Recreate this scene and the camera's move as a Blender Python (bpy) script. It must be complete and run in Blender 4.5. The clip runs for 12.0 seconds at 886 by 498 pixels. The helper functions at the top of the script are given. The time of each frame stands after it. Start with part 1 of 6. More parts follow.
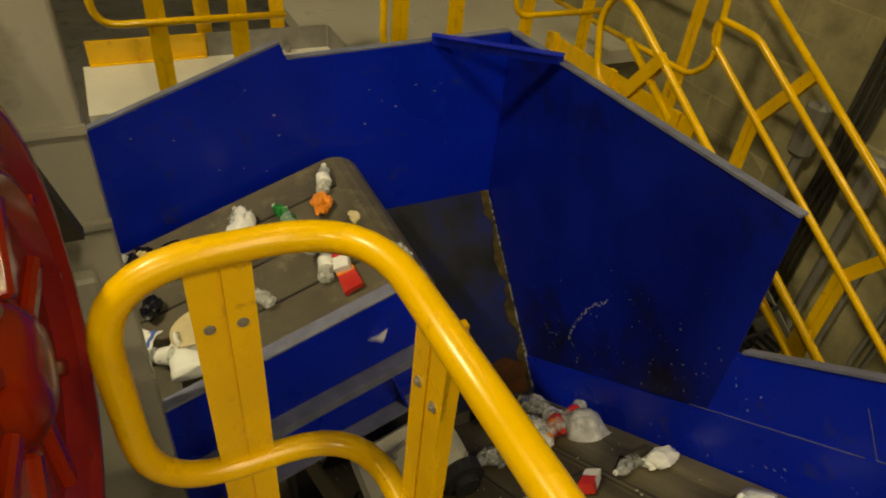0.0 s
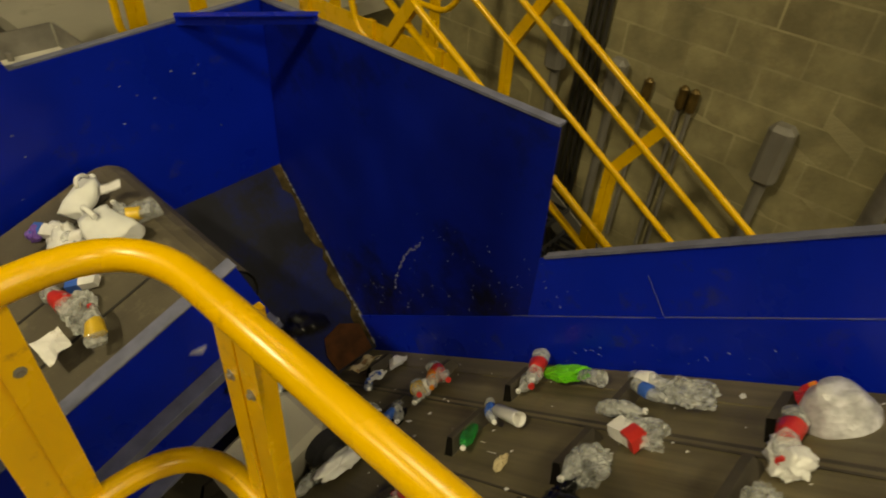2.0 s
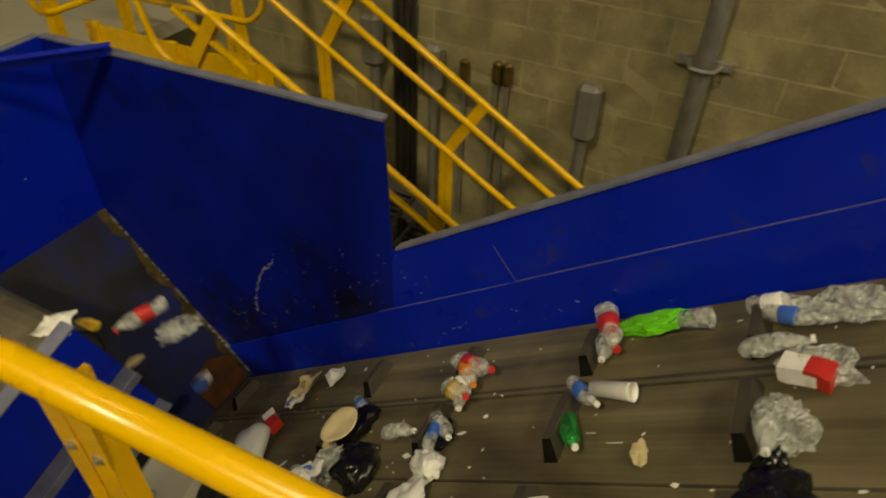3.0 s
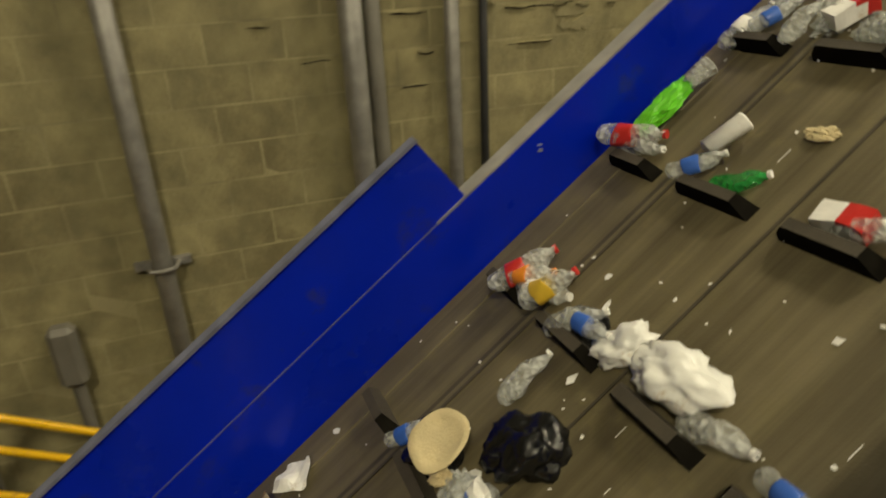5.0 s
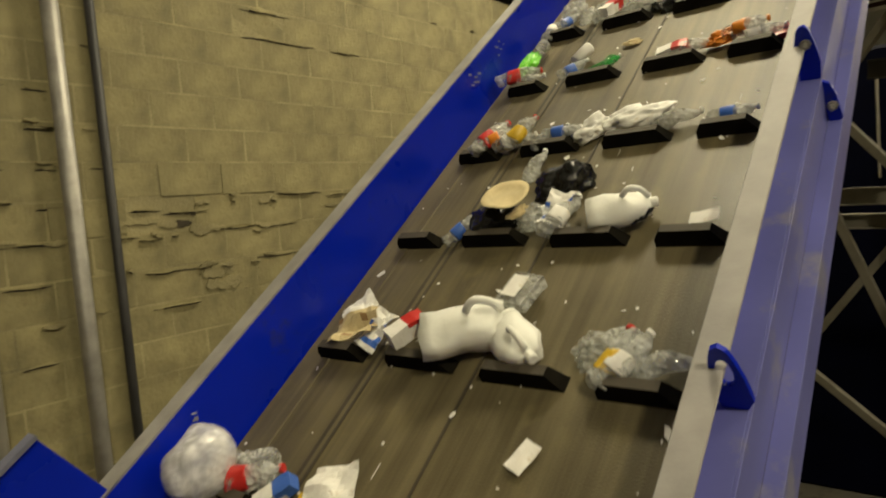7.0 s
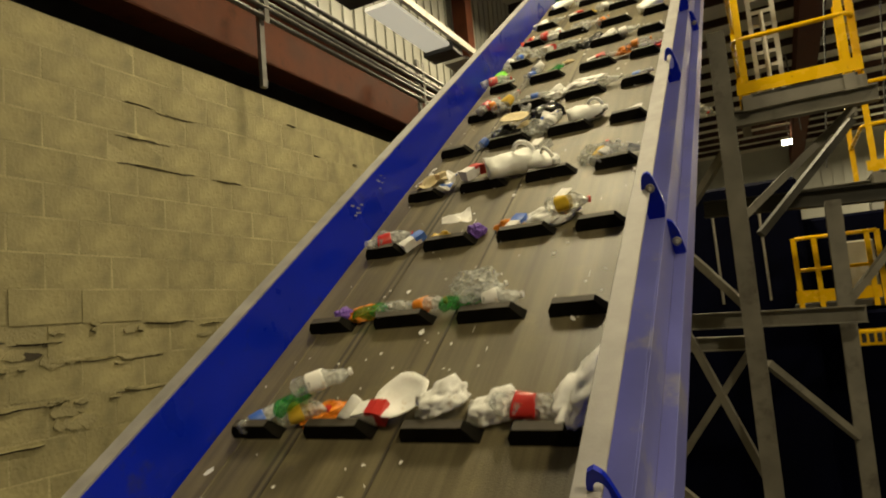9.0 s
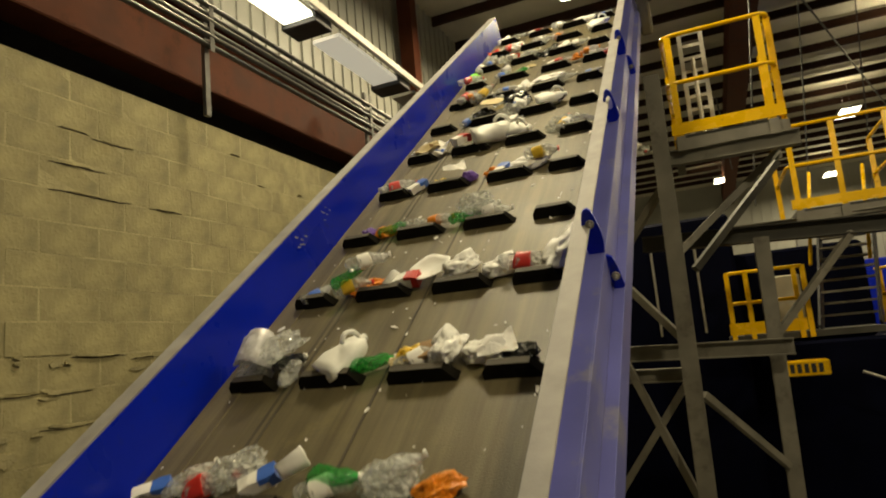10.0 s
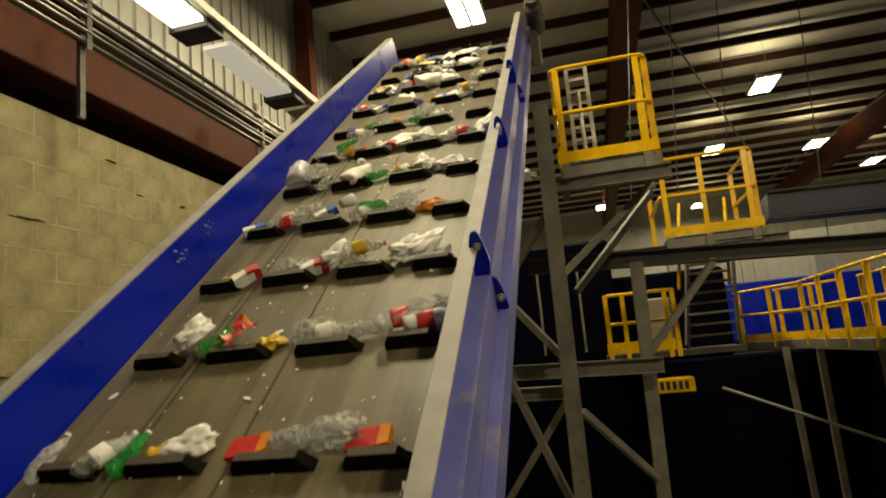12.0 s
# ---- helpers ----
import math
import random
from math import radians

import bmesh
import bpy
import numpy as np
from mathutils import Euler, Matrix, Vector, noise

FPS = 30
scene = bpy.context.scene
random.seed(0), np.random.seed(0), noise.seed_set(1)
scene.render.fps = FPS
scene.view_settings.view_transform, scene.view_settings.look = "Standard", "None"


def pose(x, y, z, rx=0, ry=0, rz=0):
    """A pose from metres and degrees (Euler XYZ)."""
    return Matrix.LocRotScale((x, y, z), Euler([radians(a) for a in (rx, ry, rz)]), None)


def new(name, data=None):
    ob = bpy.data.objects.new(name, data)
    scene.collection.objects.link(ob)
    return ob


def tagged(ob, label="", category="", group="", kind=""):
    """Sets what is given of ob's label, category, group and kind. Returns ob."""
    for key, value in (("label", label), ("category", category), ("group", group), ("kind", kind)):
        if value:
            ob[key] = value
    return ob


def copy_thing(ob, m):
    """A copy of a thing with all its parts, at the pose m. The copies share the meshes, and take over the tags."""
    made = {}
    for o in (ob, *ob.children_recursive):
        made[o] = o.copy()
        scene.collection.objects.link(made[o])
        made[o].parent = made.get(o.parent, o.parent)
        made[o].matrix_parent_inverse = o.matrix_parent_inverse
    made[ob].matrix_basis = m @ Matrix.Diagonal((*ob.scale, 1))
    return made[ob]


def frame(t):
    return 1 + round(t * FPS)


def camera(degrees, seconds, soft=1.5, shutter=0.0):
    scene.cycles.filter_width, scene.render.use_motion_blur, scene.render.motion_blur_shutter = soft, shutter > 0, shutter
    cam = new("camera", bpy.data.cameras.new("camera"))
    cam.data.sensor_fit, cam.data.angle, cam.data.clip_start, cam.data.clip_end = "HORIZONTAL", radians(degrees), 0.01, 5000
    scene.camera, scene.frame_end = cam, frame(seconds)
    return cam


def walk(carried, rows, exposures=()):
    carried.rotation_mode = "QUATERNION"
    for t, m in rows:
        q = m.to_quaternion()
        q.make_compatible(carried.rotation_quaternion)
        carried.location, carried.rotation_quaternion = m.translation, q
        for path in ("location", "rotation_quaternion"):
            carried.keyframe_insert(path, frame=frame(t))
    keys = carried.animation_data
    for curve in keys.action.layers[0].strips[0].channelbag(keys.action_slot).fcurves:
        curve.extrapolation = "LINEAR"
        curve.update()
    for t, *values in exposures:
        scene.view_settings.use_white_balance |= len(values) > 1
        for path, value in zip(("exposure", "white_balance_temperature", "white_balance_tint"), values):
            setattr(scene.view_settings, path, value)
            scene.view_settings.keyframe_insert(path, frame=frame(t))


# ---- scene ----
# The camera stands on a platform beside the inclined belt and turns from the loading chute up the slope.
cam = camera(68.87, 12.0, soft=1.9, shutter=0.35)
PATH = [
    (0.0, pose(1.950, -0.155, 4.591, 51.94, -5.05, 154.49)),
    (0.5, pose(1.946, -0.153, 4.595, 50.79, -4.90, 149.81)),
    (1.0, pose(1.935, -0.138, 4.596, 50.20, -4.49, 144.62)),
    (1.5, pose(1.924, -0.127, 4.599, 50.10, -4.09, 139.50)),
    (2.0, pose(1.913, -0.106, 4.611, 50.08, -3.46, 133.07)),
    (2.5, pose(1.904, -0.082, 4.623, 50.28, -2.80, 125.70)),
    (3.0, pose(1.896, -0.044, 4.641, 50.47, -1.81, 116.35)),
    (3.5, pose(1.919, 0.011, 4.696, 52.11, -0.74, 104.44)),
    (3.7, pose(1.935, 0.018, 4.696, 53.55, -0.37, 98.90)),
    (5.3, pose(1.898, 0.100, 4.708, 69.63, 3.05, 62.09)),
    (5.5, pose(1.894, 0.108, 4.709, 72.04, 3.33, 58.46)),
    (6.0, pose(1.901, 0.113, 4.712, 77.78, 3.90, 50.96)),
    (6.5, pose(1.913, 0.125, 4.719, 82.11, 4.41, 44.34)),
    (7.0, pose(1.922, 0.124, 4.724, 86.01, 4.62, 38.36)),
    (7.2, pose(1.925, 0.135, 4.733, 87.28, 5.07, 36.72)),
    (9.0, pose(1.934, 0.102, 4.724, 96.39, 5.09, 27.92)),
    (9.5, pose(1.938, 0.101, 4.726, 97.95, 5.20, 25.64)),
    (10.0, pose(1.942, 0.100, 4.728, 98.78, 5.23, 23.10)),
    (10.5, pose(1.945, 0.109, 4.729, 99.48, 5.33, 20.12)),
    (11.0, pose(1.949, 0.110, 4.731, 99.66, 5.30, 17.33)),
    (11.5, pose(1.953, 0.108, 4.730, 99.56, 5.29, 15.10)),
    (12.0, pose(1.956, 0.108, 4.733, 99.50, 5.28, 13.48)),
]
walk(cam, PATH, ((0.0, -0.42, 7100, 2), (2.5, -0.5, 7000, 2), (3.7, -0.42, 6700, 4), (5.3, -0.28, 6200, 5), (6.5, -0.25, 6250, 4), (7.0, -0.3, 6500, 4), (9.0, -0.45, 7000, 4), (10.5, -0.5, 7000, 4), (12.0, -0.5, 7000, 4)))

# ---- light ----
world = bpy.data.worlds.new("hall_air")
scene.world = world
world.use_nodes = True
world.node_tree.nodes["Background"].inputs[0].default_value = (1.0, 0.9, 0.7, 1)
world.node_tree.nodes["Background"].inputs[1].default_value = 0.003
scene.view_settings.exposure = 0.0
LAMP_WARM = (1.0, 0.84, 0.56)


# ---- materials ----
def material(name, base, rough=0.5, metal=0.0, vary=0.25, scale=8.0, bump=0.1, fine=120.0, spec=0.5, dirt=None, dirt_amount=0.0,
             dirt_scale=3.0, obj_random=0.0, rough_vary=0.15):
    """Painted or raw surface: a base colour that varies at two scales, dirt patches, fine relief."""
    m = bpy.data.materials.new(name)
    m.use_nodes = True
    nt = m.node_tree
    n, link = nt.nodes, nt.links.new
    b = n["Principled BSDF"]
    co = n.new("ShaderNodeTexCoord")
    n1 = n.new("ShaderNodeTexNoise")
    n1.inputs["Scale"].default_value, n1.inputs["Detail"].default_value = scale, 6
    n2 = n.new("ShaderNodeTexNoise")
    n2.inputs["Scale"].default_value, n2.inputs["Detail"].default_value = fine, 3
    for q in (n1, n2):
        link(co.outputs["Object"], q.inputs["Vector"])
    r1 = n.new("ShaderNodeValToRGB")
    lo, hi = [c * (1 - vary) for c in base], [min(1, c * (1 + vary)) for c in base]
    r1.color_ramp.elements[0].color, r1.color_ramp.elements[1].color = (*lo, 1), (*hi, 1)
    r1.color_ramp.elements[0].position, r1.color_ramp.elements[1].position = 0.3, 0.7
    link(n1.outputs["Fac"], r1.inputs["Fac"])
    col = r1.outputs["Color"]
    if dirt:
        n3 = n.new("ShaderNodeTexNoise")
        n3.inputs["Scale"].default_value, n3.inputs["Detail"].default_value = dirt_scale, 9
        n3.inputs["Roughness"].default_value = 0.7
        link(co.outputs["Object"], n3.inputs["Vector"])
        r3 = n.new("ShaderNodeValToRGB")
        r3.color_ramp.elements[0].position, r3.color_ramp.elements[1].position = 0.62 - dirt_amount * 0.3, 0.72 - dirt_amount * 0.2
        link(n3.outputs["Fac"], r3.inputs["Fac"])
        mx = n.new("ShaderNodeMix")
        mx.data_type = "RGBA"
        link(r3.outputs["Color"], mx.inputs["Factor"])
        link(col, mx.inputs[6])
        mx.inputs[7].default_value = (*dirt, 1)
        col = mx.outputs[2]
    if obj_random:
        info = n.new("ShaderNodeObjectInfo")
        isl = n.new("ShaderNodeNewGeometry")
        add = n.new("ShaderNodeMath")
        add.operation = "ADD"
        link(info.outputs["Random"], add.inputs[0])
        link(isl.outputs["Random Per Island"], add.inputs[1])
        mr = n.new("ShaderNodeMapRange")
        mr.inputs["From Max"].default_value = 2.0
        mr.inputs["To Min"].default_value, mr.inputs["To Max"].default_value = 1 - 1.6 * obj_random, 1 + 1.6 * obj_random
        link(add.outputs["Value"], mr.inputs["Value"])
        hv = n.new("ShaderNodeHueSaturation")
        link(mr.outputs["Result"], hv.inputs["Value"])
        link(col, hv.inputs["Color"])
        col = hv.outputs["Color"]
    link(col, b.inputs["Base Color"])
    rr = n.new("ShaderNodeMapRange")
    rr.inputs["To Min"].default_value, rr.inputs["To Max"].default_value = max(0.03, rough - rough_vary), min(1, rough + rough_vary)
    link(n1.outputs["Fac"], rr.inputs["Value"])
    link(rr.outputs["Result"], b.inputs["Roughness"])
    b.inputs["Metallic"].default_value = metal
    b.inputs["Specular IOR Level"].default_value = spec
    if bump:
        bp = n.new("ShaderNodeBump")
        bp.inputs["Strength"].default_value, bp.inputs["Distance"].default_value = bump, 0.01
        link(n2.outputs["Fac"], bp.inputs["Height"])
        link(bp.outputs["Normal"], b.inputs["Normal"])
    return m


def streaks(m, base, dark, stretch):
    """Long scuff marks along the way the belt runs."""
    n, link = m.node_tree.nodes, m.node_tree.links.new
    co = n.new("ShaderNodeTexCoord")
    mp = n.new("ShaderNodeMapping")
    mp.inputs["Scale"].default_value = stretch
    link(co.outputs["Object"], mp.inputs["Vector"])
    t = n.new("ShaderNodeTexNoise")
    t.inputs["Scale"].default_value, t.inputs["Detail"].default_value, t.inputs["Roughness"].default_value = 1.0, 8, 0.65
    link(mp.outputs["Vector"], t.inputs["Vector"])
    r = n.new("ShaderNodeValToRGB")
    r.color_ramp.elements[0].color, r.color_ramp.elements[1].color = (*dark, 1), (*base, 1)
    r.color_ramp.elements[0].position, r.color_ramp.elements[1].position = 0.32, 0.66
    link(t.outputs["Fac"], r.inputs["Fac"])
    mx = n.new("ShaderNodeMix")
    mx.data_type, mx.blend_type = "RGBA", "MULTIPLY"
    mx.inputs["Factor"].default_value = 1.0
    b = n["Principled BSDF"]
    old = b.inputs["Base Color"].links[0].from_socket
    link(old, mx.inputs[6])
    link(r.outputs["Color"], mx.inputs[7])
    link(mx.outputs[2], b.inputs["Base Color"])


def glow(name, colour, strength):
    m = bpy.data.materials.new(name)
    m.use_nodes = True
    b = m.node_tree.nodes["Principled BSDF"]
    b.inputs["Base Color"].default_value = (0.8, 0.8, 0.8, 1)
    b.inputs["Emission Color"].default_value = (*colour, 1)
    b.inputs["Emission Strength"].default_value = strength
    return m


def clear_plastic(name, tint, rough=0.07, solid=0.34, depth=0.8):
    """Thin crumpled film: partly see-through, with sharp glints."""
    m = bpy.data.materials.new(name)
    m.use_nodes = True
    n, link = m.node_tree.nodes, m.node_tree.links.new
    b = n["Principled BSDF"]
    b.inputs["Base Color"].default_value = (*tint, 1)
    b.inputs["Roughness"].default_value = rough
    b.inputs["Specular IOR Level"].default_value = 1.0
    t = n.new("ShaderNodeTexNoise")
    t.inputs["Scale"].default_value = 20
    co = n.new("ShaderNodeTexCoord")
    link(co.outputs["Object"], t.inputs["Vector"])
    bp = n.new("ShaderNodeBump")
    bp.inputs["Strength"].default_value, bp.inputs["Distance"].default_value = depth, 0.02
    crease = n.new("ShaderNodeTexVoronoi")
    crease.inputs["Scale"].default_value = 55
    link(co.outputs["Object"], crease.inputs["Vector"])
    link(crease.outputs["Distance"], bp.inputs["Height"])
    link(bp.outputs["Normal"], b.inputs["Normal"])
    see = n.new("ShaderNodeBsdfTransparent")
    see.inputs["Color"].default_value = (*[0.5 + 0.5 * c for c in tint], 1)
    ramp = n.new("ShaderNodeMapRange")
    ramp.inputs["From Min"].default_value, ramp.inputs["From Max"].default_value = 0.35, 0.65
    ramp.inputs["To Min"].default_value, ramp.inputs["To Max"].default_value = solid - 0.20, solid + 0.24
    link(t.outputs["Fac"], ramp.inputs["Value"])
    mx = n.new("ShaderNodeMixShader")
    link(ramp.outputs["Result"], mx.inputs["Fac"])
    link(see.outputs["BSDF"], mx.inputs[1])
    link(b.outputs["BSDF"], mx.inputs[2])
    link(mx.outputs["Shader"], n["Material Output"].inputs["Surface"])
    return m


M = {}
M["blue"] = material("blue_paint", (0.001, 0.017, 0.52), 0.30, spec=0.25, vary=0.10, scale=2.5, bump=0.03, fine=60, dirt=(0.02, 0.03, 0.30), dirt_amount=0.15, dirt_scale=5)
# grimy blue, its base mixed darker to carry the chute's shade
M["blue_worn_shaded"] = material("worn_shaded_blue_paint", (0.001, 0.009, 0.25), 0.40, spec=0.25, vary=0.2, scale=3, bump=0.06, fine=90, dirt=(0.006, 0.007, 0.03), dirt_amount=0.40, dirt_scale=0.9)
M["side_blue"] = material("dusty_blue_paint", (0.15, 0.16, 0.46), 0.42, 0.1, vary=0.15, scale=3, bump=0.03, fine=60, dirt=(0.25, 0.25, 0.38), dirt_amount=0.25, dirt_scale=4)
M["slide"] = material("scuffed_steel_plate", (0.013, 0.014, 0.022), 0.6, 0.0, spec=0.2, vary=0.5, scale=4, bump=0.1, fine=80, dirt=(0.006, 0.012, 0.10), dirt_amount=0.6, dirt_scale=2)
M["yellow"] = material("yellow_paint", (0.80, 0.475, 0.005), 0.27, vary=0.08, scale=5, bump=0.02, fine=50, dirt=(0.45, 0.22, 0.02), dirt_amount=0.08, dirt_scale=14)
M["belt"] = material("dusty_rubber", (0.145, 0.123, 0.069), 0.47, spec=0.5, vary=0.25, scale=3, bump=0.15, fine=160, dirt=(0.17, 0.145, 0.074), dirt_amount=0.3, dirt_scale=5)
streaks(M["belt"], (1.15, 1.15, 1.15), (0.46, 0.44, 0.41), (11, 0.35, 1))
M["belt_dark"] = material("dark_dusty_rubber", (0.10, 0.085, 0.055), 0.6, vary=0.3, scale=4, bump=0.2, fine=140, dirt=(0.17, 0.145, 0.09), dirt_amount=0.3, dirt_scale=7)
M["cleat_dust"] = material("dusty_cleat_rubber", (0.055, 0.046, 0.032), 0.7, vary=0.3, scale=12, bump=0.2)
M["groove"] = material("groove_rubber", (0.055, 0.047, 0.032), 0.6, vary=0.4, scale=6, bump=0.2)
M["groove_dark"] = material("seam_rubber", (0.02, 0.017, 0.012), 0.7, vary=0.4, scale=6, bump=0.2)
M["cleat"] = material("black_rubber", (0.009, 0.008, 0.006), 0.9, vary=0.3, scale=20, bump=0.1, spec=0.05)
M["galv"] = material("galvanised_steel", (0.32, 0.31, 0.29), 0.5, 0.6, vary=0.2, scale=10, bump=0.05, fine=90)
M["edge"] = material("grey_steel_edge", (0.31, 0.30, 0.30), 0.6, 0.1, vary=0.2, scale=9, bump=0.05)
M["lip"] = material("slate_worn_edge", (0.17, 0.18, 0.27), 0.55, 0.1, vary=0.25, scale=12, bump=0.05)
M["dust"] = material("caked_dust", (0.055, 0.040, 0.016), 0.9, vary=0.6, scale=14, bump=0.4, spec=0.1)
M["rust"] = material("rusty_plate", (0.075, 0.028, 0.008), 0.8, vary=0.4, scale=12, bump=0.3, spec=0.2)
M["steel"] = material("grey_painted_steel", (0.175, 0.165, 0.14), 0.5, 0.1, vary=0.2, scale=4, bump=0.05, dirt=(0.10, 0.09, 0.075), dirt_amount=0.25)
M["conduit"] = material("conduit_steel", (0.15, 0.146, 0.138), 0.38, 0.7, vary=0.2, scale=10, bump=0.05, fine=90)
M["dark_steel"] = material("dark_steel", (0.03, 0.03, 0.032), 0.55, 0.3, vary=0.3, scale=5, bump=0.05)
M["red_steel"] = material("red_oxide_steel", (0.088, 0.025, 0.011), 0.7, spec=0.15, vary=0.25, scale=3, bump=0.05, dirt=(0.06, 0.02, 0.01), dirt_amount=0.25)
M["red_dark"] = material("dark_red_steel", (0.035, 0.016, 0.010), 0.75, vary=0.25, scale=3, spec=0.15)
M["cream"] = material("cream_enamel", (0.40, 0.38, 0.31), 0.45, vary=0.1, scale=3, bump=0.03, dirt=(0.3, 0.28, 0.22), dirt_amount=0.15)
M["pale"] = material("pale_grey_paint", (0.62, 0.60, 0.52), 0.5, vary=0.08, scale=3, bump=0.03, dirt=(0.4, 0.37, 0.3), dirt_amount=0.15)
M["chip"] = material("bare_scratched_paint", (0.30, 0.31, 0.36), 0.6, vary=0.4, scale=30)
M["red"] = material("red_enamel", (0.30, 0.020, 0.005), 0.16, vary=0.15, scale=5, bump=0.02)
M["block"] = material("painted_block", (0.272, 0.240, 0.124), 0.8, vary=0.30, scale=5.0, bump=0.5, fine=38, dirt=(0.19, 0.162, 0.082), dirt_amount=0.35, dirt_scale=1.3, obj_random=0.09)
M["mortar"] = material("mortar", (0.31, 0.274, 0.150), 0.9, vary=0.38, scale=2.5, bump=0.6, fine=60)
M["mortar_dark"] = material("open_joint", (0.045, 0.036, 0.022), 0.95, vary=0.3, scale=6, bump=0.3)
M["white_sheet"] = material("white_sheet_metal", (0.38, 0.38, 0.34), 0.45, vary=0.06, scale=1.5, bump=0.02, dirt=(0.4, 0.38, 0.33), dirt_amount=0.1)
M["deck"] = material("white_roof_blanket", (0.58, 0.55, 0.45), 0.6, vary=0.1, scale=1.5, bump=0.1, fine=20)
M["floor"] = material("stained_concrete", (0.16, 0.15, 0.13), 0.75, vary=0.25, scale=1.2, bump=0.15, fine=50, dirt=(0.06, 0.055, 0.045), dirt_amount=0.35, dirt_scale=1.5)
M["olive"] = material("olive_sheet_metal", (0.03, 0.027, 0.02), 0.5, 0.2, vary=0.2, scale=4)
# darker copy of the grey steel, also tones down parts lit too strongly
M["dim_steel"] = material("dark_dimmed_grey_steel", (0.042, 0.040, 0.034), 0.6, 0.1, vary=0.25, scale=4, bump=0.05)
M["bright"] = material("bright_aluminium", (0.52, 0.50, 0.45), 0.35, 0.5, vary=0.1, scale=9)
# near-black colour that paints the shade below the decks
M["gloom"] = material("black_blue_shade", (0.0012, 0.0018, 0.009), 0.7, vary=0.3, scale=2, bump=0.03, spec=0.04)
M["navy"] = material("dark_navy_paint", (0.004, 0.007, 0.036), 0.4, vary=0.2, scale=3, bump=0.03)
M["copper"] = material("tarnished_brass", (0.13, 0.085, 0.022), 0.45, 0.6, vary=0.3, scale=20)
M["paper"] = material("white_paper", (0.84, 0.83, 0.80), 0.7, vary=0.08, scale=12, bump=0.2, fine=60, dirt=(0.5, 0.42, 0.3), dirt_amount=0.15, dirt_scale=10)
M["foam"] = material("white_plastic", (0.86, 0.86, 0.83), 0.4, vary=0.06, scale=10, bump=0.22, fine=40, dirt=(0.55, 0.45, 0.3), dirt_amount=0.12, dirt_scale=9)
M["cream_paper"] = material("stained_paper", (0.62, 0.52, 0.30), 0.75, vary=0.12, scale=12, bump=0.3)
M["card"] = material("brown_card", (0.30, 0.19, 0.09), 0.8, vary=0.2, scale=14, bump=0.2)
M["red_label"] = material("red_label", (0.55, 0.03, 0.025), 0.35, vary=0.12, scale=14)
M["orange_label"] = material("orange_plastic", (0.75, 0.25, 0.02), 0.35, vary=0.12, scale=14)
M["blue_label"] = material("blue_label", (0.05, 0.14, 0.55), 0.35, vary=0.15, scale=16)
M["green_bag"] = material("lime_green_film", (0.16, 0.62, 0.02), 0.35, vary=0.12, scale=18, bump=0.3, fine=40)
M["black_bag"] = material("black_film", (0.006, 0.006, 0.006), 0.22, vary=0.2, scale=10, bump=0.5, fine=40)
M["yellow_bit"] = material("yellow_plastic", (0.75, 0.5, 0.04), 0.4, vary=0.12, scale=14)
M["purple"] = material("purple_plastic", (0.2, 0.1, 0.5), 0.4, vary=0.1)
M["clear"] = clear_plastic("clear_plastic", (0.86, 0.88, 0.86))
M["green_pet"] = clear_plastic("green_plastic", (0.06, 0.55, 0.12))
M["milky"] = material("milky_plastic", (0.84, 0.85, 0.81), 0.5, vary=0.08, scale=9, bump=0.15, fine=40)
M["frosted"] = clear_plastic("frosted_plastic", (0.80, 0.80, 0.83), 0.3, 0.62, 0.2)
M["lamp"] = glow("lamp_diffuser", (1.0, 0.93, 0.72), 14.0)
# weak glow that paints light reflected by an unlit white panel
M["sheen_panel"] = glow("reflected_panel_glow", (1.0, 0.93, 0.78), 0.55)
M["lamp_far"] = glow("far_lamp_diffuser", (1.0, 0.93, 0.72), 8.0)


# ---- mesh helpers ----
def link_mesh(name, bm, mat, parent=None, label="", smooth=False):
    me = bpy.data.meshes.new(name)
    bmesh.ops.recalc_face_normals(bm, faces=bm.faces)
    bm.to_mesh(me)
    bm.free()
    for m in mat if isinstance(mat, (list, tuple)) else [mat]:
        me.materials.append(m)
    if smooth:
        for p in me.polygons:
            p.use_smooth = True
    ob = new(name, me)
    if parent is not None:
        ob.parent = parent
    if label:
        ob["label"] = label
    return ob


def part(name, bm, mat, parent, label="", smooth=False):
    return link_mesh(name, bm, mat, parent, label, smooth)


def empty(name, m=None, label="", category="", group="", kind=""):
    e = new(name)
    if m is not None:
        e.matrix_basis = m
    return tagged(e, label, category, group, kind)


def box(bm, x0, x1, y0, y1, z0, z1, m=None, bevel=0.0, mat=0):
    geo = bmesh.ops.create_cube(bm, size=1)
    vs = geo["verts"]
    for v in vs:
        v.co = Vector((x0 + (v.co.x + 0.5) * (x1 - x0), y0 + (v.co.y + 0.5) * (y1 - y0), z0 + (v.co.z + 0.5) * (z1 - z0)))
    fs = {f for v in vs for f in v.link_faces}
    for f in fs:
        f.material_index = mat
    if bevel:
        es = {e for v in vs for e in v.link_edges}
        res = bmesh.ops.bevel(bm, geom=list(es), offset=bevel, segments=1, affect="EDGES")
        vs = list({v for f in res["faces"] for v in f.verts} | {v for v in vs if v.is_valid})
    if m is not None:
        bmesh.ops.transform(bm, matrix=m, verts=[v for v in vs if v.is_valid])
    return bm


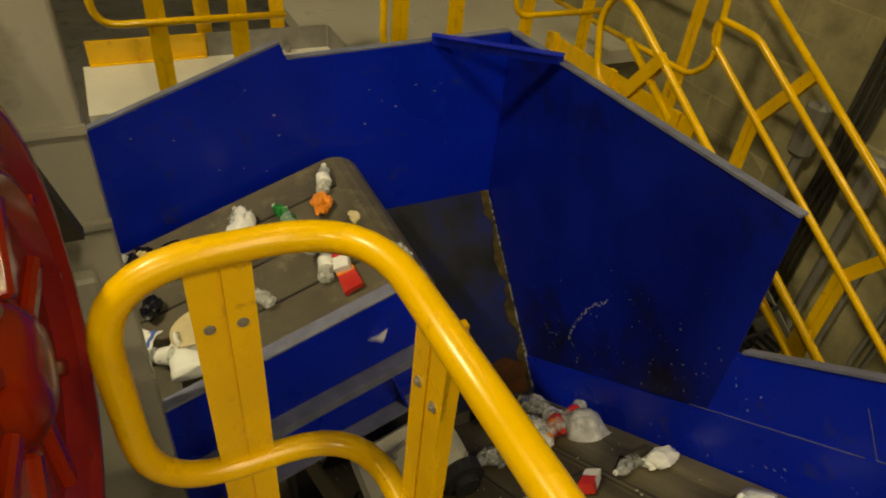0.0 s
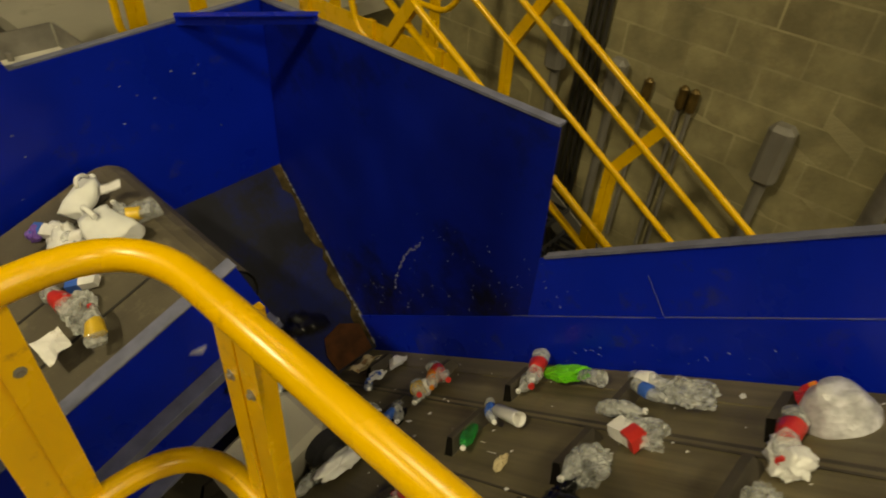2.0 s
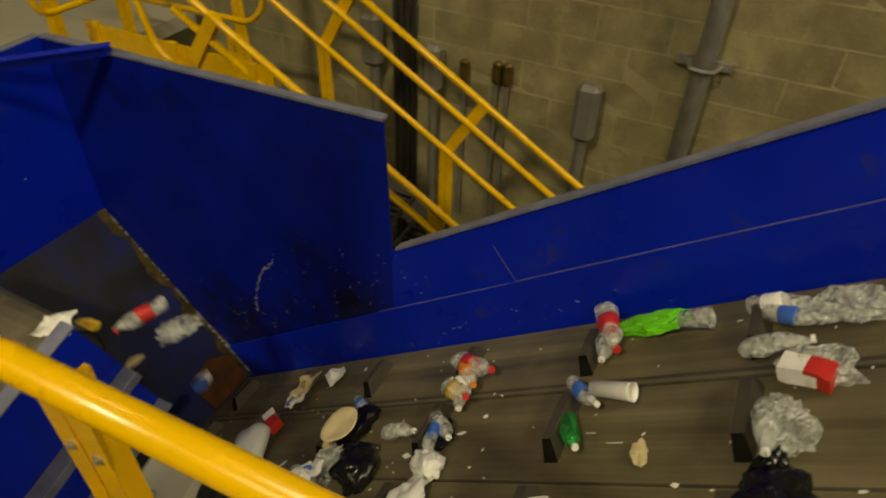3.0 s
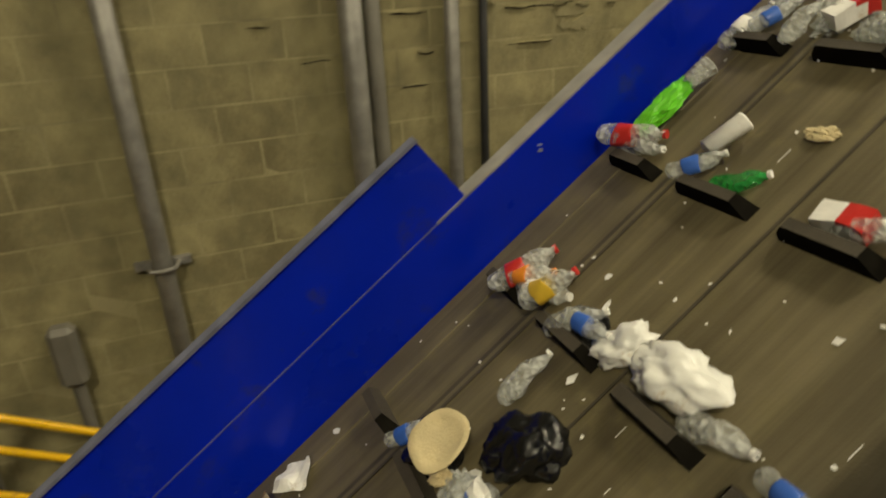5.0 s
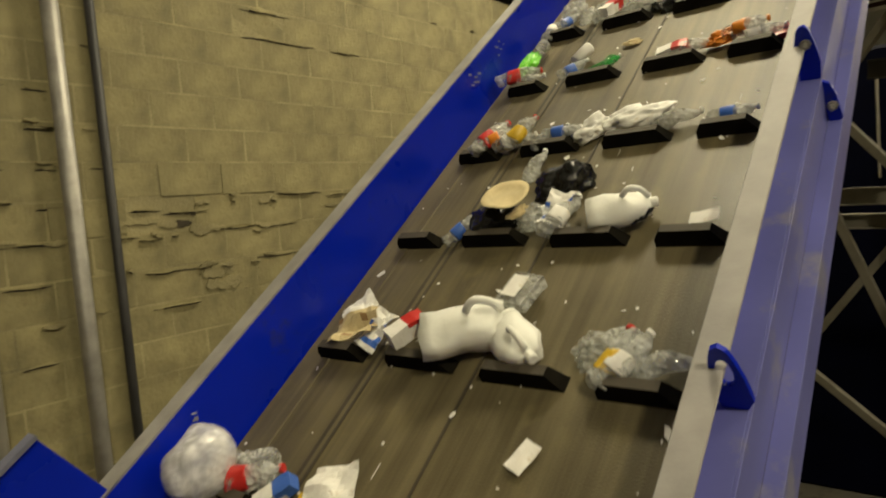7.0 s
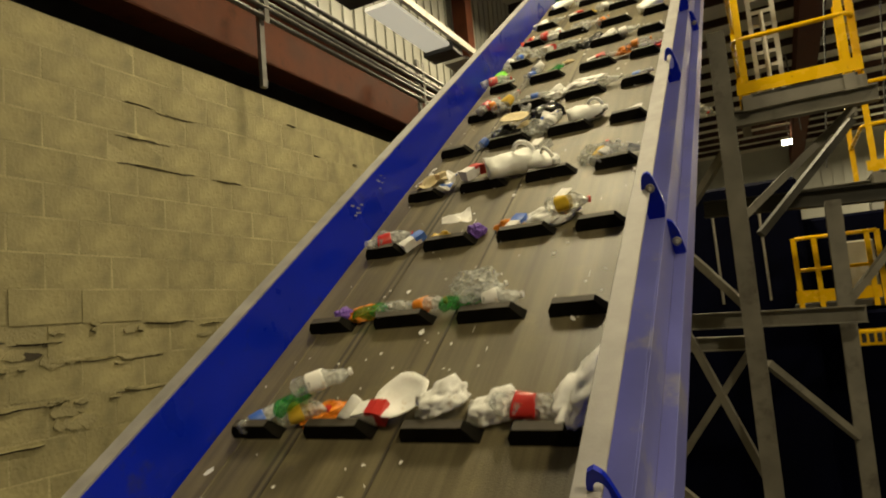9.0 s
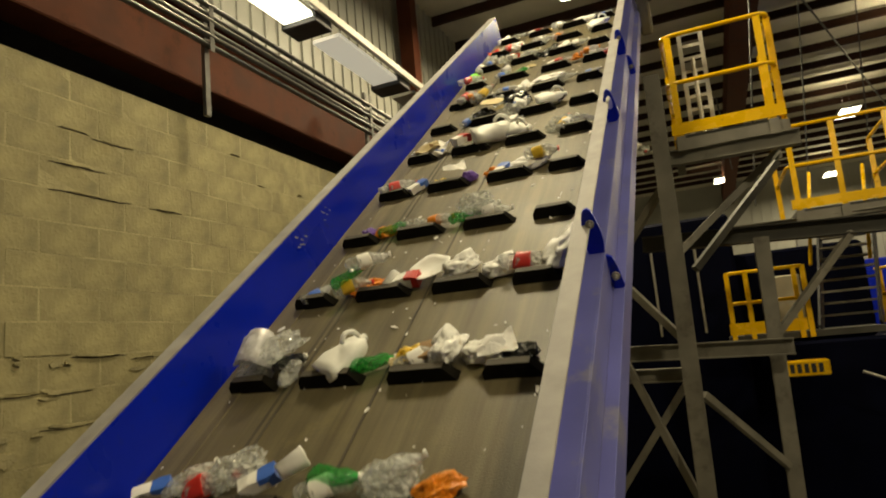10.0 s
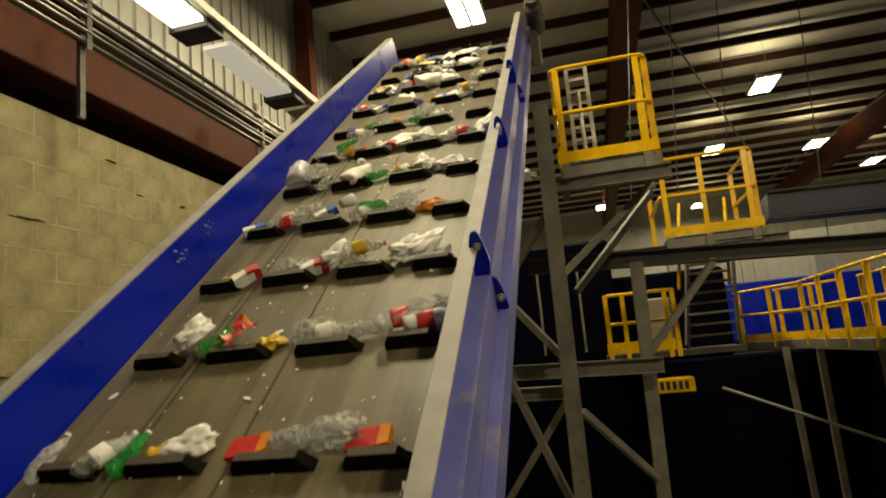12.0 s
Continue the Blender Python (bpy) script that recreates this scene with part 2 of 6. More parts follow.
def bar(bm, a, b, w, h, up=(0, 0, 1), bevel=0.0):
    """A straight rectangular bar from a to b, w wide and h deep."""
    a, b = Vector(a), Vector(b)
    d = (b - a)
    L = d.length
    y = d.normalized()
    x = y.cross(Vector(up))
    x = x.normalized() if x.length > 1e-4 else Vector((1, 0, 0))
    z = x.cross(y)
    m = Matrix((x, y, z)).transposed().to_4x4()
    m.translation = a
    return box(bm, -w / 2, w / 2, 0, L, -h / 2, h / 2, m, bevel)


def rounded(pts, r, seg=6):
    """A polyline with its inner corners rounded."""
    pts = [Vector(p) for p in pts]
    out = [pts[0]]
    for a, b, c in zip(pts, pts[1:], pts[2:]):
        u, v = (a - b), (c - b)
        k = min(r, u.length * 0.49, v.length * 0.49)
        p, q = b + u.normalized() * k, b + v.normalized() * k
        for i in range(seg + 1):
            f = i / seg
            out.append(p * (1 - f) ** 2 + b * 2 * f * (1 - f) + q * f * f)
    out.append(pts[-1])
    return out


def tube(bm, pts, r, n=10, corner=0.0, seg=6):
    pts = rounded(pts, corner, seg) if corner else [Vector(p) for p in pts]
    rings = []
    prev = None
    for i, p in enumerate(pts):
        d = (pts[min(i + 1, len(pts) - 1)] - pts[max(i - 1, 0)]).normalized()
        ref = prev if prev is not None else (Vector((0, 0, 1)) if abs(d.z) < 0.9 else Vector((1, 0, 0)))
        x = (ref - d * ref.dot(d)).normalized()
        prev = x
        y = d.cross(x)
        rings.append([bm.verts.new(p + (x * math.cos(k * math.tau / n) + y * math.sin(k * math.tau / n)) * r) for k in range(n)])
    for a, b in zip(rings, rings[1:]):
        for k in range(n):
            bm.faces.new((a[k], a[(k + 1) % n], b[(k + 1) % n], b[k]))
    bm.faces.new(rings[0][::-1])
    bm.faces.new(rings[-1])
    return bm


def lathe(bm, prof, n=16, m=None):
    """Turns a profile of (radius, height) round z."""
    rings = []
    for r, z in prof:
        rings.append([bm.verts.new(((m @ Vector((r * math.cos(k * math.tau / n), r * math.sin(k * math.tau / n), z))) if m else Vector((r * math.cos(k * math.tau / n), r * math.sin(k * math.tau / n), z)))) for k in range(n)])
    for a, b in zip(rings, rings[1:]):
        for k in range(n):
            bm.faces.new((a[k], a[(k + 1) % n], b[(k + 1) % n], b[k]))
    bm.faces.new(rings[0][::-1])
    bm.faces.new(rings[-1])
    return bm


def plate(bm, poly, origin, u, v, t):
    """A flat plate: polygon of (a, b) laid along u and v from origin, t thick along u x v."""
    o, u, v = Vector(origin), Vector(u), Vector(v)
    w = u.cross(v).normalized() * t
    lo = [bm.verts.new(o + u * a + v * b) for a, b in poly]
    hi = [bm.verts.new(o + u * a + v * b + w) for a, b in poly]
    bm.faces.new(lo[::-1])
    bm.faces.new(hi)
    for i in range(len(poly)):
        j = (i + 1) % len(poly)
        bm.faces.new((lo[i], lo[j], hi[j], hi[i]))
    return bm


B = bmesh.new

# ---- the inclined belt: its own axes s (up the slope), x (across), n (off the belt) ----
INCL = radians(36.4)
BELT_Z0 = 2.995
BV, NV = Vector((0, math.cos(INCL), math.sin(INCL))), Vector((0, -math.sin(INCL), math.cos(INCL)))
BELT_W = 1.5
S_TAIL, S_HEAD, R_PULLEY = -3.7165, 8.75, 0.30
SLOPE = Matrix(((1, 0, 0, 0), (0, BV.y, NV.y, 0), (0, BV.z, NV.z, BELT_Z0), (0, 0, 0, 1)))
SPEED, PITCH = 1.013, 0.583
WALL_X = -2.31


def on_slope(x, s, n=0.0):
    return SLOPE @ Vector((x, s, n))


# ---- hall: floor, block wall, upper wall, far walls, roof ----
def hall():
    b = B()
    box(b, -14, 40, -18, 60, -0.2, 0)
    tagged(link_mesh("floor", b, M["floor"]), "stained grey concrete hall floor", "floor", kind="structure")
    b = B()
    box(b, -3.6, -3.4, -18, 60, 0, 13)
    y = -18
    while y < 40:
        box(b, -3.4, -3.37, y, y + 0.09, 7.2, 13)
        y += 0.3
    tagged(link_mesh("wall_upper", b, M["white_sheet"]), "white ribbed sheet-metal wall above the blocks", "wall", kind="structure")
    b = B()
    box(b, -14, 40, 40, 40.2, 0, 13)
    x = -3
    while x < 40:
        box(b, x, x + 0.12, 39.95, 40, 0, 13)
        x += 0.5
    tagged(link_mesh("wall_far", b, M["white_sheet"]), "white ribbed sheet-metal end wall", "wall", kind="structure")
    b = B()
    box(b, 40, 40.2, -18, 60, 0, 13)
    box(b, -14, 40, -18.2, -18, 0, 13)
    tagged(link_mesh("wall_east", b, M["white_sheet"]), "plain sheet-metal outer wall", "wall", kind="structure")
    b = B()
    box(b, -14, 40, -18, 60, 12.6, 12.8)
    tagged(link_mesh("ceiling", b, M["deck"]), "white insulated roof deck", "ceiling", kind="structure")


def roof_frame():
    roof = empty("roof_frame", label="dark red steel purlins and rafters under the roof", category="roof frame", kind="structure")
    y = 3.0
    while y < 39:
        i_beam("purlin", roof, (-3.3, y, 12.40), (39, y, 12.40), 0.10, 0.21, mat="red_dark")
        y += 1.5
    for x in (3.4, 12.5, 21):
        b = B()
        box(b, x - 0.28, x + 0.28, 2, 39.9, 11.35, 12.1)
        part("rafter", b, M["red_steel"], roof)
    for y in (11.6, 20.5, 30):
        b = B()
        box(b, -3.25, -2.95, y - 0.15, y + 0.15, 7.2, 12.2)
        part("column", b, M["red_steel"], roof)


LAMPS = [(0.25, 11.8, 760), (0.25, 4.8, 420), (0.25, -2.8, 14), (7.35, -2.8, 950), (7.35, 4.6, 360), (7.35, 19.0, 440), (7.0, 25.2, 440), (10.9, 26.5, 440), (14.5, 31.0, 440), (8.0, 36.0, 440), (3.0, 33.0, 440), (14.5, 21.0, 440)]


def ceiling_lamps():
    for x, y, power in LAMPS:
        lamp = empty("ceiling_light", pose(x, y, 11.4), "white fluorescent high-bay light hung under the roof", "ceiling light", "high-bay lights")
        b = B()
        box(b, -0.34, 0.34, -0.64, 0.64, 0.0, 0.07, bevel=0.01)
        part("housing", b, M["white_sheet"], lamp)
        for k in (-0.16, 0.16):
            b = B()
            box(b, k - 0.13, k + 0.13, -0.6, 0.6, -0.012, -0.004)
            part("diffuser", b, M["lamp"], lamp)
        for k in (-0.5, 0.5):
            b = B()
            tube(b, [(0, k, 0.06), (0, k, 1.1)], 0.006, 5)
            part("hanger", b, M["galv"], lamp)
        d = bpy.data.lights.new("high_bay", "AREA")
        d.shape, d.size, d.size_y = "RECTANGLE", 0.65, 1.2
        d.color, d.energy = LAMP_WARM, power
        o = new("high_bay", d)
        o.matrix_basis = pose(x, y, 11.37)
        # an added upward lamp over each fixture brightens the roof
        d = bpy.data.lights.new("uplight", "AREA")
        d.shape, d.size, d.size_y = "RECTANGLE", 0.5, 1.1
        d.color, d.energy = LAMP_WARM, power * (0.03 if y < 12 else 0.095)
        o = new("uplight", d)
        o.matrix_basis = pose(x, y, 11.5, 180, 0, 0)


# ---- conveyor frame ----
HW = 0.25


def conveyor_frame():
    conv = empty("inclined_conveyor", label="blue steel inclined conveyor with grey top flanges", category="conveyor")
    # wall beside the block wall
    b = B()
    box(b, -0.008, 0, S_TAIL, S_HEAD + 0.35, -0.30, HW, SLOPE)
    part("side_wall", b, M["blue"], conv)
    b = B()
    box(b, -0.075, -0.002, 0.95 / BV.y * 1.0, S_HEAD + 0.35, HW, HW + 0.008, SLOPE)
    box(b, -0.075, -0.067, 0.95 / BV.y, S_HEAD + 0.35, HW - 0.06, HW, SLOPE)
    part("top_flange", b, M["edge"], conv, "grey steel top flange")
    # channel on the walkway side: web, top flange, two dusty ledges
    e0, e1 = -0.3, S_HEAD + 0.35
    b = B()
    box(b, BELT_W, BELT_W + 0.008, e0, e1, -0.05, HW, SLOPE)
    part("side_wall", b, M["blue"], conv)
    b = B()
    box(b, BELT_W - 0.004, BELT_W + 0.062, e0, e1, HW, HW + 0.008, SLOPE, 0.002)
    part("top_flange", b, M["edge"], conv, "grey steel top flange")
    for x0, x1, n0, n1 in ((0.008, 0.085, 0.125, 0.133), (0.085, 0.092, -0.03, 0.133), (0.092, 0.135, -0.038, -0.03), (0.128, 0.135, -0.16, -0.038)):
        b = B()
        box(b, BELT_W + x0, BELT_W + x1, e0, e1, n0, n1, SLOPE, 0.001)
        part("side_ledge", b, M["side_blue"], conv, "dusty blue ledge of the side channel")

    def eye_plate(outer, hole, s, name):
        """A plate across the channel with a rounded slot."""
        b = B()
        n = 28
        cx, cn = hole[0], hole[1]
        rings = []
        for y in (s, s + 0.012):
            ro, ri = [], []
            for k in range(n):
                a = k * math.tau / n
                d = Vector((math.cos(a), math.sin(a)))
                best = 9.0
                for (x0, n0), (x1, n1) in zip(outer, outer[1:] + outer[:1]):
                    ex, en = x1 - x0, n1 - n0
                    det = d.x * en - d.y * ex
                    if abs(det) > 1e-9:
                        f = ((x0 - cx) * en - (n0 - cn) * ex) / det
                        g = ((x0 - cx) * d.y - (n0 - cn) * d.x) / det
                        if f > 0 and -0.001 <= g <= 1.001:
                            best = min(best, f)
                ro.append(b.verts.new(on_slope(cx + d.x * best, y, cn + d.y * best)))
                ri.append(b.verts.new(on_slope(cx + d.x * hole[2], y, cn + d.y * hole[3])))
            rings.append((ro, ri))
        (o0, i0), (o1, i1) = rings
        for k in range(n):
            j = (k + 1) % n
            b.faces.new((o0[k], o0[j], i0[j], i0[k]))
            b.faces.new((o1[k], i1[k], i1[j], o1[j]))
            b.faces.new((o0[k], o1[k], o1[j], o0[j]))
            b.faces.new((i0[k], i0[j], i1[j], i1[k]))
        return part(name, b, M["blue"], conv, "blue steel lifting lug with a slotted eye")
    for s, bolted in ((1.95, False), (3.24, True), (4.70, False), (6.2, True)):
        w = BELT_W
        lug = eye_plate([(w + 0.023, 0.134), (w + 0.102, 0.134), (w + 0.094, 0.22), (w + 0.083, 0.28), (w + 0.072, 0.315), (w + 0.056, 0.325), (w + 0.041, 0.31), (w + 0.032, 0.27)], (w + 0.059, 0.245, 0.017, 0.040) if not bolted else (w + 0.062, 0.26, 0.012, 0.012), s, "lifting_lug")
        if bolted:
            low = eye_plate([(w + 0.091, -0.03), (w + 0.138, -0.03), (w + 0.125, 0.07), (w + 0.105, 0.13), (w + 0.091, 0.15)], (w + 0.112, 0.03, 0.012, 0.012), s, "splice_plate")
            for own, x, n in ((lug, w + 0.062, 0.26), (low, w + 0.112, 0.03)):
                b = B()
                lathe(b, [(0.017, -0.002), (0.017, 0.008), (0.011, 0.009), (0.011, 0.018), (0.007, 0.019), (0.007, 0.028)], 8, SLOPE @ Matrix.Translation((x, s - 0.001, n)) @ pose(0, 0, 0, 90, 0, 0))
                part("bolt", b, M["galv"], own)
    # head drive
    b = B()
    lathe(b, [(0.02, -0.2), (0.08, -0.2), (0.105, -0.17)] + [(0.105 if k % 2 else 0.092, -0.16 + 0.02 * k) for k in range(14)] + [(0.08, 0.14), (0.08, 0.20)], 18, SLOPE @ Matrix.Translation((BELT_W + 0.22, S_HEAD - 0.1, 0.24)) @ pose(0, 0, 0, 20, 0, 0))
    part("drive_motor", b, M["dim_steel"], conv, "dark grey finned drive motor")
    b = B()
    box(b, BELT_W + 0.12, BELT_W + 0.24, S_HEAD - 0.15, S_HEAD + 0.2, -0.3, 0.15, SLOPE, 0.02)
    part("gearbox", b, M["steel"], conv)
    for s, nm in ((S_TAIL, "tail_pulley"), (S_HEAD, "head_pulley")):
        b = B()
        lathe(b, [(R_PULLEY - 0.02, 0.02), (R_PULLEY - 0.02, BELT_W - 0.02)], 28, SLOPE @ Matrix.Translation((0, s, -R_PULLEY)) @ pose(0, 0, 0, 0, 90, 0))
        part(nm, b, M["dark_steel"], conv)
    return conv


def belt_mesh():
    """The endless rubber belt, with shallow ribs along it."""
    b = B()
    xs = [0.012, 0.10, 0.102, 0.15, 0.152, 0.366, 0.368, 0.387, 0.389, 0.775, 0.777, 0.783, 0.785, BELT_W - 0.012]
    hs = [0, 0, 0.004, 0.004, 0, 0, 0.004, 0.004, 0, 0, 0.003, 0.003, 0, 0]
    prof = []
    steps = 24
    for i in range(steps + 1):
        prof.append((S_TAIL + (S_HEAD - S_TAIL) * i / steps, 0.0, 0))
    for i in range(1, 12):
        a = math.pi * i / 12
        prof.append((S_HEAD + math.sin(a) * R_PULLEY, -R_PULLEY + math.cos(a) * R_PULLEY, 1))
    prof.append((S_HEAD, -2 * R_PULLEY, 0))
    prof.append((S_TAIL, -2 * R_PULLEY, 0))
    for i in range(1, 12):
        a = math.pi * i / 12
        prof.append((S_TAIL - math.sin(a) * R_PULLEY, -R_PULLEY - math.cos(a) * R_PULLEY, 1))
    rows = []
    for s, n, arc in prof:
        rows.append([b.verts.new((x, s, n + (h if n == 0 else 0))) for x, h in zip(xs, hs)])
    for i in range(len(rows)):
        a, c = rows[i], rows[(i + 1) % len(rows)]
        for k in range(len(xs) - 1):
            b.faces.new((a[k], a[k + 1], c[k + 1], c[k]))
    return b


def loop_pose(d):
    """The pose, in slope axes, of a cleat that has gone d along the belt from the tail's top."""
    top = S_HEAD - S_TAIL
    arc = math.pi * R_PULLEY
    total = 2 * top + 2 * arc
    d %= total
    if d < top:
        return (S_TAIL + d, 0.0, 0.0)
    d -= top
    if d < arc:
        a = d / R_PULLEY
        return (S_HEAD + math.sin(a) * R_PULLEY, -R_PULLEY + math.cos(a) * R_PULLEY, -degrees_(a))
    d -= arc
    if d < top:
        return (S_HEAD - d, -2 * R_PULLEY, -180.0)
    d -= top
    a = d / R_PULLEY
    return (S_TAIL - math.sin(a) * R_PULLEY, -R_PULLEY - math.cos(a) * R_PULLEY, -180.0 - degrees_(a))


def degrees_(a):
    return a * 180 / math.pi


CLEATS = []
CLEAT_COLS = ((0.212, 0.0), (0.572, 0.0), (0.957, -0.012), (1.297, -0.02))


def cleat_bm(w=0.255):
    """A rubber cleat: a leaning blade with bevelled ends on a flat foot."""
    b = B()
    h = 0.058
    pol = [(-w / 2, 0), (w / 2, 0), (w / 2 - 0.012, 0.012), (w / 2 - 0.045, h), (-w / 2 + 0.02, h), (-w / 2, h - 0.03)]
    lo = [b.verts.new((x, -0.022 + z * 0.10, z)) for x, z in pol]
    hi = [b.verts.new((x, 0.030 - z * 0.22, z)) for x, z in pol]
    b.faces.new(lo)
    b.faces.new(hi[::-1]).material_index = 1  # the upper side gathers dust
    for i in range(len(pol)):
        j = (i + 1) % len(pol)
        f = b.faces.new((lo[i], hi[i], hi[j], lo[j]))
        if i == 3:
            f.material_index = 1
    return b


def moving_belt():
    belt = link_mesh("conveyor_belt", belt_mesh(), M["belt"])
    belt.matrix_basis = SLOPE
    tagged(belt, "dusty dark rubber conveyor belt with rows of black cleats", "conveyor belt")
    for x, w in ((0.362, 0.008), (0.392, 0.005), (0.785, 0.004)):
        b = B()
        box(b, x - w, x + w, S_TAIL + 0.02, S_HEAD - 0.02, 0.0005, 0.0042)
        part("belt_groove", b, M["groove"], belt, "dark groove along the belt")
    top, arc = S_HEAD - S_TAIL, math.pi * R_PULLEY
    total = 2 * top + 2 * arc
    count = int(round(total / PITCH))
    wide = part("cleat", cleat_bm(0.27), [M["cleat"], M["cleat_dust"]], belt, "black rubber cleat")
    slim = part("cleat", cleat_bm(0.215), [M["cleat"], M["cleat_dust"]], belt, "black rubber cleat")
    used = set()
    for k in range(count):
        for col, (x, ds) in enumerate(CLEAT_COLS):
            kind = slim if col in (0, 3) else wide
            ob = kind if kind not in used else new("cleat", kind.data)
            used.add(kind)
            ob.parent = belt
            ob["label"] = "black rubber cleat"
            CLEATS.append((ob, x, (ROW0 - S_TAIL + k * PITCH + ds) % total))
    return belt


# place along the slope of one row of cleats at the start
ROW0 = 2.335 - 9.0 * SPEED


# ---- loading chute and skirts ----
def chute():
    ch = empty("loading_chute", label="scuffed blue steel chute that feeds the inclined belt", category="chute")
    # this panel's darker blue holds painted shade as well as grime
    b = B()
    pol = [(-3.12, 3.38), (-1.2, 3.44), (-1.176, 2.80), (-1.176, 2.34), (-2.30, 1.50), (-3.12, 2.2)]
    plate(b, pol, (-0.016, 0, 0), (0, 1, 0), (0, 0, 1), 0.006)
    part("side_panel", b, M["blue_worn_shaded"], ch, "blue panel darkened with grime and painted shade")
    b = B()
    pol = [(-1.175, 2.80), (0.74, 4.19), (0.95, 3.925), (-1.175, 2.34)]
    plate(b, pol, (-0.016, 0, 0), (0, 1, 0), (0, 0, 1), 0.006)
    part("skirt_panel", b, M["blue"], ch)
    # folded top lips
    b = B()
    bar(b, (-0.02, -3.12, 3.385), (-0.02, -1.2, 3.445), 0.045, 0.012)
    bar(b, (-0.02, -1.15, 2.825), (-0.02, 0.74, 4.197), 0.045, 0.012)
    part("top_lip", b, M["lip"], ch, "grey worn edge of the panel")
    # back panel
    b = B()
    pol = [(-0.012, 3.385), (1.24, 3.34), (1.27, 3.42), (2.6, 2.93), (2.6, 2.1), (1.08, 2.30), (-0.012, 2.2)]
    plate(b, pol, (0, -3.12, 0), (1, 0, 0), (0, 0, 1), 0.006)
    part("back_panel", b, M["blue"], ch)
    b = B()
    bar(b, (0.0, -3.14, 3.388), (1.24, -3.14, 3.343), 0.04, 0.012)
    bar(b, (1.27, -3.14, 3.425), (2.6, -3.14, 2.935), 0.04, 0.012)
    part("top_lip", b, M["lip"], ch, "grey worn edge of the panel")
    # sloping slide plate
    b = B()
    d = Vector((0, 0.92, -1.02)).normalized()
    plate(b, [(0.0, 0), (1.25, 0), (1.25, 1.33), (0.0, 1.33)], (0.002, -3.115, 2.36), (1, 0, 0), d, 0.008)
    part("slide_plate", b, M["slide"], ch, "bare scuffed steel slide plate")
    # dust band along the slide's edge and a bent rusty flap at its foot
    rnd = random.Random(77)
    b = B()
    edge = [(0.03 + 0.035 * rnd.random() + 0.02 * math.sin(k * 0.9), 1.3 * k / 26) for k in range(27)]
    plate(b, [(0.001, 0.0)] + edge + [(0.001, 1.3)], (0.003, -3.115 + 0.0085, 2.36 + 0.0085), (1, 0, 0), d, -0.003)
    part("dust_band", b, M["dust"], ch, "yellow-brown dust caked along the slide edge")
    b = B()
    plate(b, [(0.04, 1.13), (0.16, 1.06), (0.30, 1.09), (0.34, 1.20), (0.32, 1.31), (0.04, 1.31)], (0.003, -3.115 + 0.016, 2.36 + 0.016), (1, 0, 0), d, -0.006)
    part("rusty_flap", b, M["rust"], ch, "rusty brown deflector flap")
    # corner brace
    b = B()
    bar(b, (0.48, -3.118, 3.385), (-0.012, -2.64, 3.42), 0.008, 0.06)
    bar(b, (0.485, -3.10, 3.412), (0.0, -2.625, 3.447), 0.05, 0.006)
    part("corner_brace", b, M["blue"], ch)
    return ch


